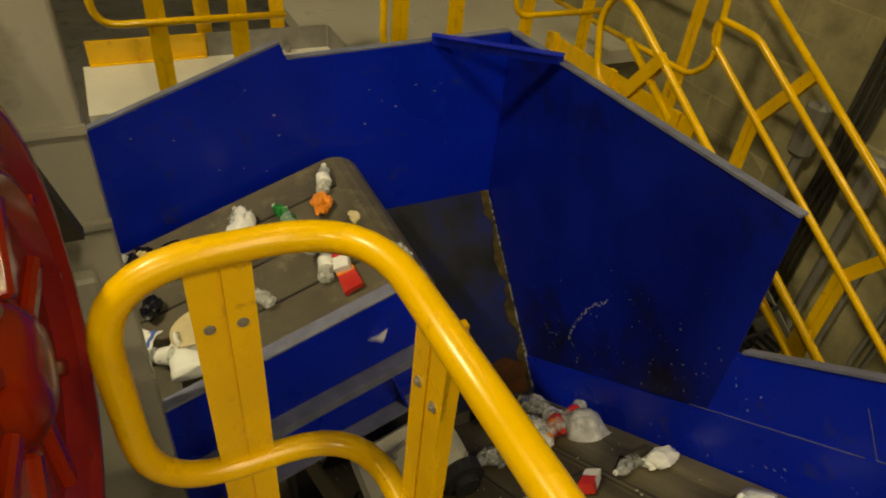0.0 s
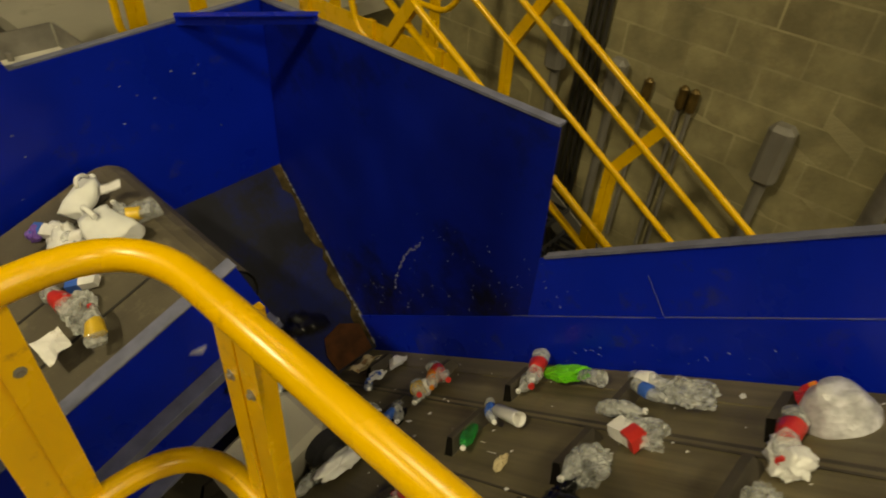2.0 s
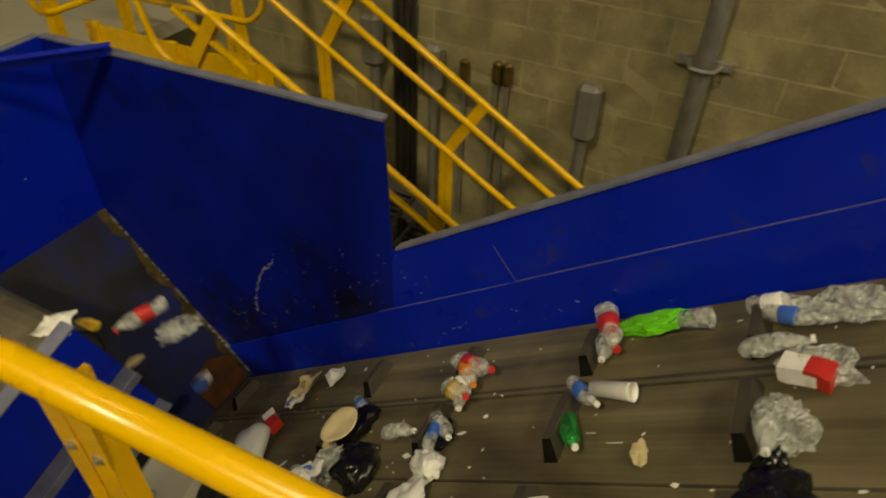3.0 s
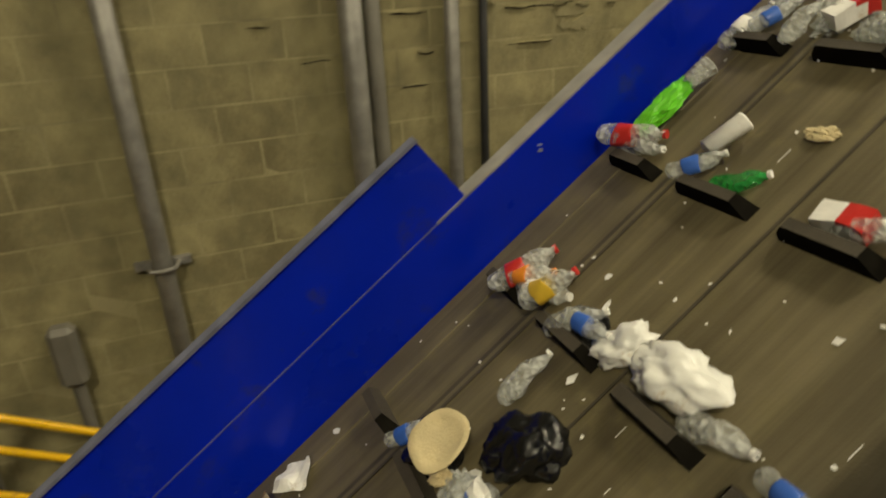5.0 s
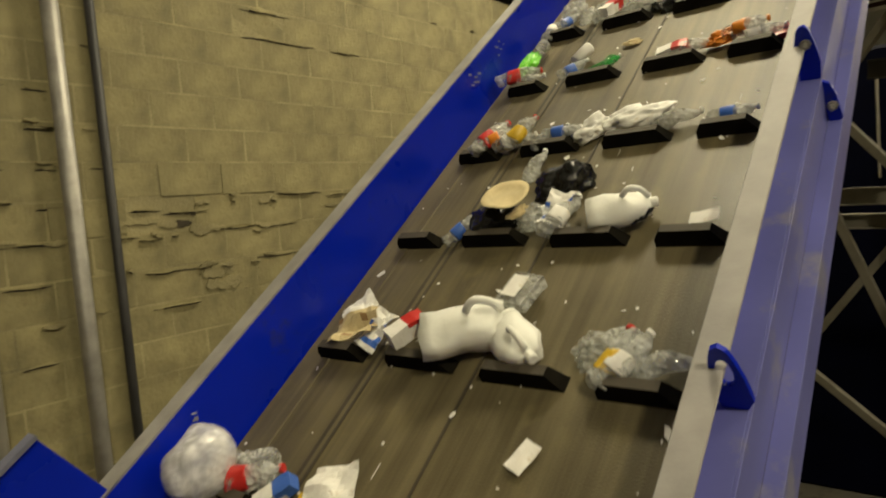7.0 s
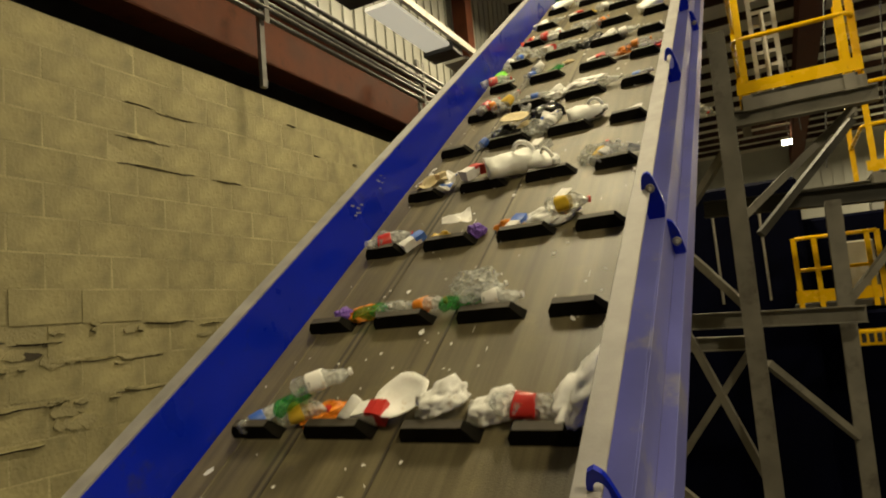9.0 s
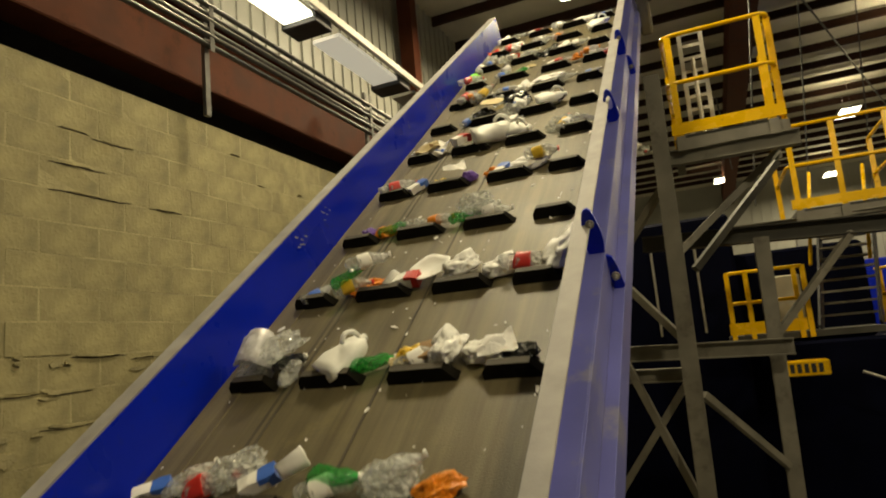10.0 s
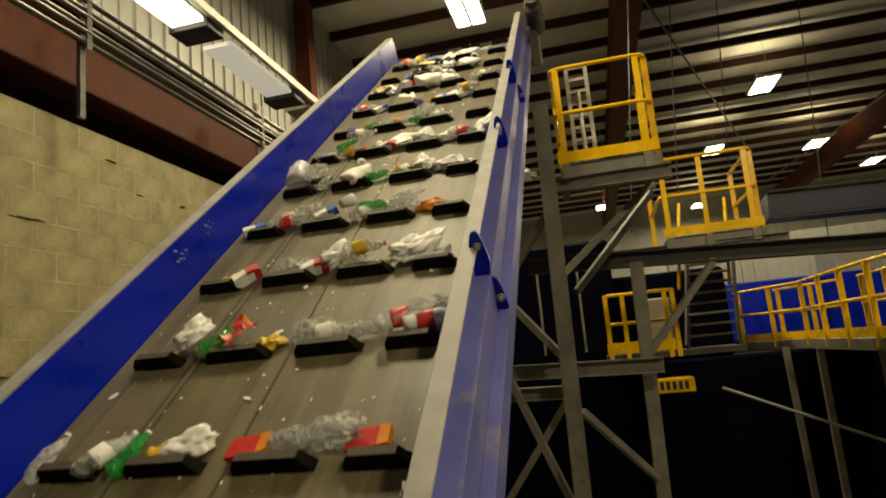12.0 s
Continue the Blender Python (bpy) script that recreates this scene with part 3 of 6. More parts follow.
def paint_chips():
    """Bare scratches and flecks on the chute walls."""
    rnd = random.Random(21)
    b = B()
    for i in range(64):
        f = i / 63
        y, z = -2.07 + 0.02 * f + 0.17 * f ** 2.2, 2.01 + 0.45 * f
        if rnd.random() < 0.8:
            w = rnd.uniform(0.0015, 0.006)
            box(b, 0.0, 0.0012, y - w, y + w, z - w * 0.7, z + w * 0.9, pose(-0.0095, rnd.uniform(-0.008, 0.008), rnd.uniform(-0.01, 0.01)))
    # dust along the foot of the panel and the edge of the slide plate
    for i in range(70):
        f = rnd.random()
        w = rnd.uniform(0.002, 0.007)
        y, z = -3.115 + 0.92 * f * 0.97 + 0.012, 2.36 - 1.02 * f * 0.97
        box(b, 0.003, 0.004 + w, y - w * 1.5, y + w, z - w * 0.4, z + w + 0.006)
    for i in range(40):
        y = rnd.uniform(-2.2, 0.0)
        z = 2.995 + y * 0.7373 + rnd.uniform(0.02, 0.16)
        w = rnd.uniform(0.001, 0.003)
        box(b, 0.0002, 0.0014, y - w * rnd.uniform(1, 5), y + w, z - w * 0.5, z + w * 0.5)
    for i in range(120):
        y = rnd.uniform(-2.6, -0.9)
        z = 2.995 + y * 0.7373 + rnd.uniform(0.32, 1.1) * (0.4 + 0.6 * rnd.random())
        w = rnd.uniform(0.0008, 0.003)
        if z < 3.3:
            box(b, -0.0095, -0.0083, y - w, y + w, z - w * rnd.uniform(0.5, 2.5), z + w)
    for i in range(16):
        x, z = rnd.uniform(0.2, 2.0), rnd.uniform(2.75, 3.25)
        w = rnd.uniform(0.003, 0.006)
        box(b, x - w, x + w, -3.119, -3.1175, z - w * 0.6, z + w * 0.6)
    for y, z in ((2.88, 5.34), (2.92, 5.36), (3.12, 5.52), (3.17, 5.56), (4.4, 6.42), (1.2, 4.1)):
        for k in range(3):
            w = rnd.uniform(0.006, 0.014)
            q, r = y + rnd.uniform(-0.03, 0.03), z + rnd.uniform(-0.03, 0.03)
            box(b, 0.0002, 0.0014, q - w, q + w, r - w * 0.3, r + w * 0.4)
    # bare edge where the skirt plates overlap
    seam = B()
    bar(seam, (0.001, -0.59, 2.88), (0.001, 0.93, 4.0), 0.003, 0.0028)
    bar(seam, (0.001, -0.59, 2.88), (0.001, -0.70, 3.02), 0.002, 0.0015)
    bar(seam, (0.001, -1.25, 2.395), (0.001, -0.62, 2.855), 0.002, 0.003)
    tagged(link_mesh("skirt_seam", seam, M["lip"]), "thin bare edge of the overlapping skirt plates", "seam", kind="structure")
    tagged(link_mesh("paint_chips", b, M["chip"]), "pale scratches and flecks on the blue steel", "paint wear", kind="stuff")


# ---- feed conveyor ----
FEED = radians(19.4)
FU, FN = Vector((-math.cos(FEED), 0, math.sin(FEED))), Vector((math.sin(FEED), 0, math.cos(FEED)))
FEED_HEAD = Vector((1.10, -2.53, 2.80))
FEED_W = 1.06
FEED_SPEED = 0.65
FM = Matrix((FU, Vector((0, -1, 0)), FN)).transposed().to_4x4()
FM.translation = FEED_HEAD


def feed_conveyor():
    conv = empty("feed_conveyor", label="blue steel feed conveyor rising to the chute", category="conveyor")
    L = 6.2
    r = 0.16
    b = B()
    prof = [(-L, 0), (0, 0)] + [(math.sin(a) * r, -r + math.cos(a) * r) for a in [math.pi * i / 10 for i in range(1, 10)]] + [(0, -2 * r), (-L, -2 * r)]
    rows = [[b.verts.new(FM @ Vector((u, y, n))) for y in (-FEED_W / 2, FEED_W / 2)] for u, n in prof]
    for a, c in zip(rows, rows[1:] + rows[:1]):
        b.faces.new((a[0], a[1], c[1], c[0]))
    part("belt", b, M["belt_dark"], conv, "dusty brown-black rubber belt")
    y0 = -FEED_W / 2 - 0.01
    b = B()
    box(b, -L, 0.12, y0 - 0.010, y0, -0.37, 0.03, FM)
    box(b, -L, 0.10, y0 - 0.010, y0, -0.70, -0.42, FM)
    part("side_frame", b, M["blue"], conv)
    for u1, w0, w1, n0, n1 in ((0.12, 0.055, -0.01, 0.03, 0.042), (0.12, 0.085, 0.010, -0.42, -0.37), (0.10, 0.085, 0.010, -0.72, -0.70)):
        b = B()
        box(b, -L, u1, y0 - w0, y0 - w1, n0, n1, FM, 0.002)
        part("flange", b, M["lip"], conv, "slate-grey steel flange")
    for u in (-0.20, -1.1, -2.0):
        b = B()
        box(b, u, u + 0.012, y0 - 0.075, y0 - 0.010, -0.70, -0.42, FM)
        part("stiffener", b, M["blue"], conv)
    b = B()
    for v in (-0.30, -0.02, 0.27):
        box(b, -L + 0.05, -0.01, v, v + 0.012, 0.0005, 0.004, FM)
    part("belt_seam", b, M["groove_dark"], conv, "dark seam along the belt")
    b = B()
    lathe(b, [(r - 0.01, -FEED_W / 2), (r - 0.01, FEED_W / 2)], 20, FM @ Matrix.Translation((0, 0, -r)) @ pose(0, 0, 0, 90, 0, 0))
    part("head_pulley", b, M["dark_steel"], conv)
    # drive beside the head
    b = B()
    box(b, -0.55, -0.05, y0 - 0.42, y0 - 0.12, -0.95, -0.72, FM, 0.03)
    gb = part("gearbox", b, M["cream"], conv, "cream gear reducer")
    b = B()
    lathe(b, [(0.10, 0), (0.10, 0.06), (0.06, 0.065), (0.06, 0.10)], 20, FM @ Matrix.Translation((-0.12, y0 - 0.42, -0.84)) @ pose(0, 0, 0, 90, 0, 0))
    part("shaft_cover", b, M["dark_steel"], gb)
    b = B()
    tube(b, [FM @ Vector((u, y0 - 0.27, n)) for u, n in ((-0.35, -0.72), (-0.35, -0.67), (-0.29, -0.64), (-0.24, -0.68), (-0.26, -0.72))], 0.011, 8, 0.02)
    part("eye_bolt", b, M["galv"], gb)
    for u in (-1.6, -4.5):
        b = B()
        for yy in (y0 - 0.05, -y0 + 0.05):
            p = FM @ Vector((u, yy, -0.6))
            bar(b, (p.x, p.y, 0), p, 0.1, 0.1)
        part("leg", b, M["blue"], conv)
    return conv


# ---- railings ----
def post(bm, x, y, z0, z1, dx=1.0, dy=0.0, w=0.05):
    """Two angle irons back to back."""
    g = 0.003
    pol = [(-w, 0.004), (-g, 0.004), (-g, -0.001), (g, -0.001), (g, 0.004), (w, 0.004), (w, -0.004), (0.007, -0.004), (0.007, -w), (-0.007, -w), (-0.007, -0.004), (-w, -0.004)]
    u, v = (Vector((1, 0, 0)), Vector((0, 1, 0))) if dx else (Vector((0, 1, 0)), Vector((1, 0, 0)))
    lo = [bm.verts.new(Vector((x, y, z0)) + u * a + v * c) for a, c in pol]
    hi = [bm.verts.new(Vector((x, y, z1)) + u * a + v * c) for a, c in pol]
    bm.faces.new(lo[::-1])
    bm.faces.new(hi)
    for i in range(len(pol)):
        j = (i + 1) % len(pol)
        bm.faces.new((lo[i], lo[j], hi[j], hi[i]))
    return bm


def rail_run(name, label, pts, z, height=1.07, mid=0.5, r=0.024, posts=(), toe=None, loop=False, group="", corner=0.12):
    """A pipe railing over a polyline of (x, y) at deck height z."""
    ob = empty(name, label=label, category="railing", group=group)
    top = [(x, y, z + height) for x, y in pts]
    low = [(x, y, z + mid) for x, y in pts]
    if loop:
        b = B()
        tube(b, low[::-1] + top, r, 12, corner, 8)
        part("loop_rail", b, M["yellow"], ob, smooth=True)
    else:
        for line, nm in ((top, "top_rail"), (low, "mid_rail")):
            b = B()
            tube(b, line, r, 10, corner, 5)
            part(nm, b, M["yellow"], ob, smooth=True)
    for x, y, dx, dy in posts:
        b = B()
        post(b, x, y, z, z + height - 0.02, dx, dy)
        p = part("post", b, M["yellow"], ob)
        if loop:
            for k in (-1, 1):
                b = B()
                q = Matrix.Translation((x + dx * k * 0.026, y + dy * k * 0.026, z + height - 0.15)) @ (pose(0, 0, 0, -90, 0, 0) if dx else pose(0, 0, 0, 0, 90, 0))
                lathe(b, [(0.010, 0.0), (0.010, 0.006), (0.005, 0.007), (0.005, 0.011)], 8, q)
                part("bolt", b, M["galv"], p)
    if toe:
        b = B()
        for (x0, y0), (x1, y1) in zip(pts, pts[1:]):
            bar(b, (x0, y0, z + toe / 2 + 0.01), (x1, y1, z + toe / 2 + 0.01), 0.006, toe)
        part("toe_board", b, M["yellow"], ob)
    return ob


DECK = 2.91


def near_platform():
    b = B()
    box(b, 1.68, 4.5, -0.98, 1.2, DECK - 0.06, DECK)
    plat = tagged(link_mesh("platform_near", b, M["steel"]), "grey steel service platform", "platform", kind="structure")
    b = B()
    for x in (1.75, 4.3):
        for y in (-0.9, 1.1):
            box(b, x - 0.05, x + 0.05, y - 0.05, y + 0.05, 0, DECK - 0.06)
    part("legs", b, M["steel"], plat)
    rail_run("railing", "glossy yellow pipe railing with looped end", [(2.06, -0.945), (1.645, -0.945), (1.625, -0.1)], DECK, 1.07, 0.54, 0.0255,
             [(1.885, -0.945, 1, 0), (1.64, -0.70, 0, 1)], loop=True, corner=0.17)


# ---- far platform behind the chute ----
def rear_platform():
    z = 2.62
    b = B()
    box(b, -0.4, 0.55, -7.5, -3.3, z - 0.12, z)
    box(b, -2.2, -0.4, -7.5, -4.4, z - 0.12, z)
    tagged(link_mesh("platform_rear", b, M["cream"]), "cream-painted walkway behind the chute", "platform", kind="structure")
    # narrow raised walkway
    h = 2.75
    b = B()
    box(b, 0.551, 2.18, -4.70, -3.99, h - 0.10, h)
    box(b, 0.60, 0.70, -4.65, -4.55, 0, h - 0.10)
    box(b, 2.0, 2.1, -4.65, -4.55, 0, h - 0.10)
    tagged(link_mesh("platform_raised", b, M["pale"]), "pale painted raised walkway behind the feed belt", "platform", kind="structure")
    b = B()
    box(b, 0.56, 1.40, -4.715, -4.701, h - 0.08, h + 0.16)
    box(b, 0.54, 0.5509, -4.70, -3.99, h - 0.10, h + 0.16)
    for x in (0.86, 1.02):
        lathe(b, [(0.022, 0), (0.022, 0.05), (0.012, 0.055)], 8, pose(x, -4.66, h + 0.001))
    tagged(link_mesh("kick_plate", b, M["galv"]), "grey steel kick plate along the walkway", "kick plate", kind="structure")
    b = B()
    box(b, 1.41, 2.14, -4.715, -4.701, h + 0.001, h + 0.16)
    box(b, 1.41, 2.14, -4.701, -4.675, h + 0.001, h + 0.008)
    tagged(link_mesh("toe_board", b, M["yellow"]), "yellow toe board along the walkway", "toe board", kind="structure")
    rail_run("railing", "yellow pipe railing in front of the raised walkway", [(2.04, -3.97), (1.03, -3.97)], h, 1.07, 0.51, 0.021, [(1.735, -3.97, 1, 0), (1.30, -3.97, 1, 0)], loop=True, corner=0.13, group="rear railings")
    rail_run("railing", "yellow pipe railing behind the raised walkway", [(2.3, -4.76), (0.75, -4.76)], h, 1.07, 0.56, 0.021, [(1.40, -4.76, 1, 0), (0.90, -4.76, 1, 0)], loop=True, corner=0.12, group="rear railings")
    rail_run("railing", "yellow pipe railing behind the chute", [(0.6, -3.5), (-0.2, -3.5)], z, 1.07, 0.55, 0.021, [(0.5, -3.5, 1, 0), (0.15, -3.5, 1, 0)], toe=0.12, loop=True, corner=0.12, group="rear railings")
    rail_run("railing", "yellow pipe railing beside the stair head", [(-0.45, -3.8), (-1.2, -3.8)], z, 1.0, 0.59, 0.021, [(-0.55, -3.8, 1, 0), (-1.05, -3.8, 1, 0)], toe=0.12, loop=True, corner=0.12, group="rear railings")


# ---- stair along the block wall ----
def stair():
    st = empty("stair", label="yellow pipe-railed steel stair along the block wall", category="stair")
    k = -0.58
    for x in (-0.55, -1.5):
        b = B()
        plate(b, [(0, -0.10), (4.2, -0.10), (4.2, 0.14), (0, 0.14)], (x, -3.0, 2.45), Vector((0, 1, k)).normalized(), Vector((0, -k, 1)).normalized(), 0.01)
        part("stringer", b, M["yellow"] if x > -1 else M["steel"], st)
    for i in range(16):
        y = -2.9 + i * 0.27
        z = 2.45 + (y + 3.0) * k + 0.02
        b = B()
        box(b, -1.49, -0.56, y, y + 0.02, z, z + 0.03)
        box(b, -1.49, -0.56, y + 0.23, y + 0.25, z, z + 0.03)
        for q in range(14):
            x = -1.47 + q * 0.066
            box(b, x, x + 0.006, y + 0.02, y + 0.23, z, z + 0.028)
        part("tread", b, M["dark_steel"], st)

    def line(x, y0, y1, c):
        return [(x, y0, c + y0 * k), (x, y1, c + y1 * k)]
    # three pipes on the wall side, two beside the chute
    a0, a1 = line(-1.5, -2.90, 0.9, 1.46)
    b0, b1 = line(-1.5, -2.74, 0.9, 1.785)
    b = B()
    tube(b, [a1, a0, (-1.5, -3.06, 3.24), (-1.5, -3.06, 3.385), b0, b1], 0.022, 10, 0.07)
    part("looped_handrail", b, M["yellow"], st, smooth=True)
    b = B()
    tube(b, line(-1.52, -3.6, 0.9, 1.99), 0.022, 10)
    part("handrail", b, M["yellow"], st, smooth=True)
    d0, d1 = line(-0.6, -2.86, 0.9, 1.895)
    b = B()
    tube(b, [d1, d0, (-0.6, -3.02, 3.60), (-0.6, -3.13, 3.44), (-0.6, -3.04, 3.10), (-0.6, -2.60, 2.98)], 0.022, 10, 0.1)
    part("looped_handrail", b, M["yellow"], st, smooth=True)
    b = B()
    tube(b, line(-0.6, -2.85, 0.9, 1.74), 0.022, 10)
    part("handrail", b, M["yellow"], st, smooth=True)
    b = B()
    tube(b, [(-1.5, -4.8, 2.95), (-1.5, -3.14, 2.97), (-1.5, -3.0, 3.12), (-1.5, -3.08, 3.72), (-1.5, -4.8, 3.72)], 0.022, 10, 0.09)
    part("looped_handrail", b, M["yellow"], st, smooth=True)
    b = B()
    post(b, -1.5, -3.24, 2.5, 3.7, 0, 1)
    part("post", b, M["yellow"], st)
    b = B()
    bar(b, (-0.6, -2.84, 3.02), (-0.6, -2.56, 3.40), 0.075, 0.05, (1, 0, 0))
    part("gusset", b, M["yellow"], st)
    b = B()
    bar(b, (-0.60, -3.6, 3.12), (-0.60, -2.22, 3.135), 0.012, 0.12)
    part("guard_plate", b, M["yellow"], st)
    for y in (-3.5, -2.9, -2.35):
        b = B()
        box(b, -0.606, -0.575, y - 0.025, y + 0.025, 2.45, 3.2)
        part("guard_post", b, M["yellow"], st)
    for y in (-2.55, -1.62, -0.2):
        b = B()
        post(b, -1.5, y, 2.3 + (y + 3) * k, 1.46 + y * k, 0, 1)
        part("post", b, M["yellow"], st)
        b = B()
        bar(b, (-1.53, y, 1.46 + y * k), (-1.53, y + 0.24, 1.99 + (y + 0.24) * k), 0.075, 0.05, (1, 0, 0))
        part("bracket", b, M["yellow"], st)
    for y in (-2.45, -1.25):
        b = B()
        post(b, -0.6, y, 2.45 + (y + 3) * k, 1.895 + y * k, 0, 1)
        part("post", b, M["yellow"], st)


# ---- block wall ----
def block_wall():
    wall_top = 7.07
    b = B()
    box(b, WALL_X - 0.35, WALL_X - 0.0006, -18, 26, 0, wall_top)
    wall = tagged(link_mesh("wall_block", b, M["mortar"]), "beige painted concrete-block wall with open joints", "wall", kind="structure")
    rnd = random.Random(5)
    BL, BH = 0.4770, 0.2385
    shapes = []
    for i in range(10):
        q = B()
        g = 0.005 + 0.003 * rnd.random()
        box(q, -0.03, 0.0, g, BL - g, 0.005 + 0.003 * rnd.random(), BH - 0.005 - 0.003 * rnd.random())
        for v in q.verts:
            v.co += Vector((rnd.uniform(-0.0007, 0.0007) if v.co.x > -0.01 else 0, rnd.uniform(-0.004, 0.004), rnd.uniform(-0.002, 0.002)))
        es = [e for e in q.edges if all(v.co.x > -0.015 for v in e.verts)]
        bmesh.ops.bevel(q, geom=es, offset=0.0006, segments=1, affect="EDGES")
        me = bpy.data.meshes.new("block")
        bmesh.ops.recalc_face_normals(q, faces=q.faces)
        q.to_mesh(me)
        q.free()
        me.materials.append(M["block"])
        shapes.append(me)
    verts, faces = [], []
    near = 0
    for row in range(int(wall_top / BH) + 1):
        z = wall_top - (row + 1) * BH
        if z < 0:
            break
        off = ((row + 1) % 2) * BL / 2
        for c in range(-30, 42):
            y = 2.63 + off + c * BL
            if abs(z - 4.685) < 0.02 and 2.3 < y + 0.24 < 2.66:
                continue  # the knocked-out corner
            loose = abs(z - 4.8) < 0.35 and 0.5 < y < 3.2
            dx = rnd.uniform(-0.0003, 0.0004) + (rnd.uniform(0.0, 0.008) if loose else 0)
            if 0.2 < y < 5.6 and 4.2 < z and near < 300:
                ob = new("block", shapes[rnd.randrange(10)])
                ob.parent = wall
                ob.matrix_basis = pose(WALL_X + dx, y, z, rnd.uniform(-0.2, 0.2) * (4 if loose else 0.5), 0, rnd.uniform(-0.04, 0.04))
                near += 1
            else:
                me = shapes[rnd.randrange(10)]
                o = len(verts)
                verts += [(v.co.x + WALL_X + dx, v.co.y + y, v.co.z + z) for v in me.vertices]
                faces += [[o + i for i in p.vertices] for p in me.polygons]
    me = bpy.data.meshes.new("blockwork")
    me.from_pydata(verts, [], faces)
    me.materials.append(M["block"])
    ob = new("blockwork", me)
    ob.parent = wall
    ob["kind"] = "stuff"


def wall_cracks():
    """Open joints: ragged dark slots along the courses, with crumbs of mortar standing proud beside them."""
    rnd = random.Random(9)
    cr = empty("open_joints", label="ragged open mortar joints in the block wall", category="crack", kind="structure")

    def ragged(y, z, length, h, mat, x0, x1, name):
        b = B()
        n = max(4, int(length / 0.025))
        up = [h * (0.25 + rnd.random()) * (0.3 if i in (0, n) else 1) for i in range(n + 1)]
        dn = [h * (0.15 + 0.8 * rnd.random()) * (0.3 if i in (0, n) else 1) for i in range(n + 1)]
        wob = [0.012 * noise.noise(Vector((y * 3 + i * 0.16, z * 5, 1.0))) for i in range(n + 1)]
        pol = [(y + length * i / n, z + wob[i] + up[i]) for i in range(n + 1)] + [(y + length * i / n, z + wob[i] - dn[i]) for i in range(n, -1, -1)]
        plate(b, pol, (x0, 0, 0), (0, 1, 0), (0, 0, 1), x1 - x0)
        part(name, b, M[mat], cr)
    # long cracked courses: start, length, height, width of the slot
    cracks = ((3.24, 0.26, 6.60, 4), (3.53, 0.32, 6.575, 7), (3.17, 0.48, 6.32, 5), (3.17, 0.72, 6.115, 7), (4.07, 0.36, 6.115, 6), (5.5, 0.12, 6.60, 5), (6.2, 0.1, 6.62, 5), (5.08, 0.14, 6.84, 3),
              (3.34, 0.48, 4.905, 6), (2.16, 0.22, 4.83, 6), (2.39, 0.38, 4.805, 8), (2.23, 0.40, 4.41, 6), (3.11, 0.46, 4.425, 5), (1.36, 0.18, 5.60, 6), (1.62, 0.14, 5.58, 7), (1.61, 0.16, 5.35, 9),
              (1.40, 0.08, 5.11, 12), (1.64, 0.12, 5.105, 8), (1.30, 0.10, 5.12, 5), (1.62, 0.16, 4.88, 7), (1.22, 0.2, 4.805, 8), (1.95, 0.17, 5.115, 6), (1.26, 0.2, 4.67, 6), (1.48, 0.24, 4.67, 7),
              (-0.05, 0.55, 4.63, 10), (0.49, 0.1, 4.64, 6), (0.74, 0.28, 4.795, 7), (1.27, 0.15, 4.80, 7), (2.25, 0.36, 4.17, 5), (1.40, 0.26, 4.42, 7), (0.80, 0.2, 4.175, 5), (1.45, 0.2, 3.955, 7), (0.5, 0.14, 4.40, 4),
              (2.02, 0.2, 4.66, 5), (2.62, 0.5, 4.67, 4), (3.2, 0.3, 4.66, 4), (3.85, 0.3, 4.88, 4), (1.98, 0.14, 5.88, 4), (1.1, 0.2, 5.88, 4))
    for y, l, z, w in cracks:
        ragged(y, z, l, w * 0.0009, "mortar_dark", WALL_X - 0.004, WALL_X + 0.0032, "open_joint")
        ragged(y + l * rnd.uniform(0, 0.3), z + w * 0.0014 + 0.002, l * rnd.uniform(0.5, 0.9), w * 0.0011, "block", WALL_X - 0.004, WALL_X + rnd.uniform(0.006, 0.018), "mortar_lip")
    # the knocked-out hole and the mortar smeared round it
    ragged(2.47, 4.735, 0.13, 0.040, "mortar_dark", WALL_X - 0.004, WALL_X + 0.004, "hole")
    ragged(2.60, 4.79, 0.17, 0.012, "mortar_dark", WALL_X - 0.004, WALL_X + 0.004, "hole")
    for y, z, l, h in ((2.58, 4.68, 0.24, 0.045), (2.36, 4.73, 0.13, 0.03), (2.64, 4.36, 0.26, 0.05), (2.66, 4.27, 0.30, 0.06), (3.18, 4.86, 0.13, 0.03), (2.05, 4.76, 0.3, 0.02), (1.3, 4.70, 0.2, 0.015), (3.84, 4.80, 0.15, 0.02)):
        ragged(y, z, l, h, "mortar", WALL_X - 0.004, WALL_X + 0.008, "mortar_patch")
    for k in range(34):
        y, z = (rnd.uniform(2.1, 3.3), rnd.choice((4.44, 4.68, 4.90)) + rnd.uniform(-0.04, 0.02)) if k < 20 else (rnd.uniform(1.2, 1.95), rnd.choice((4.2, 4.44, 4.68, 4.92, 5.15, 5.39, 5.63)) + rnd.uniform(-0.02, 0.02))
        ragged(y, z, rnd.uniform(0.04, 0.13), rnd.uniform(0.008, 0.022), "mortar" if k % 3 else "block", WALL_X - 0.004, WALL_X + rnd.uniform(0.008, 0.026), "mortar_crumb")


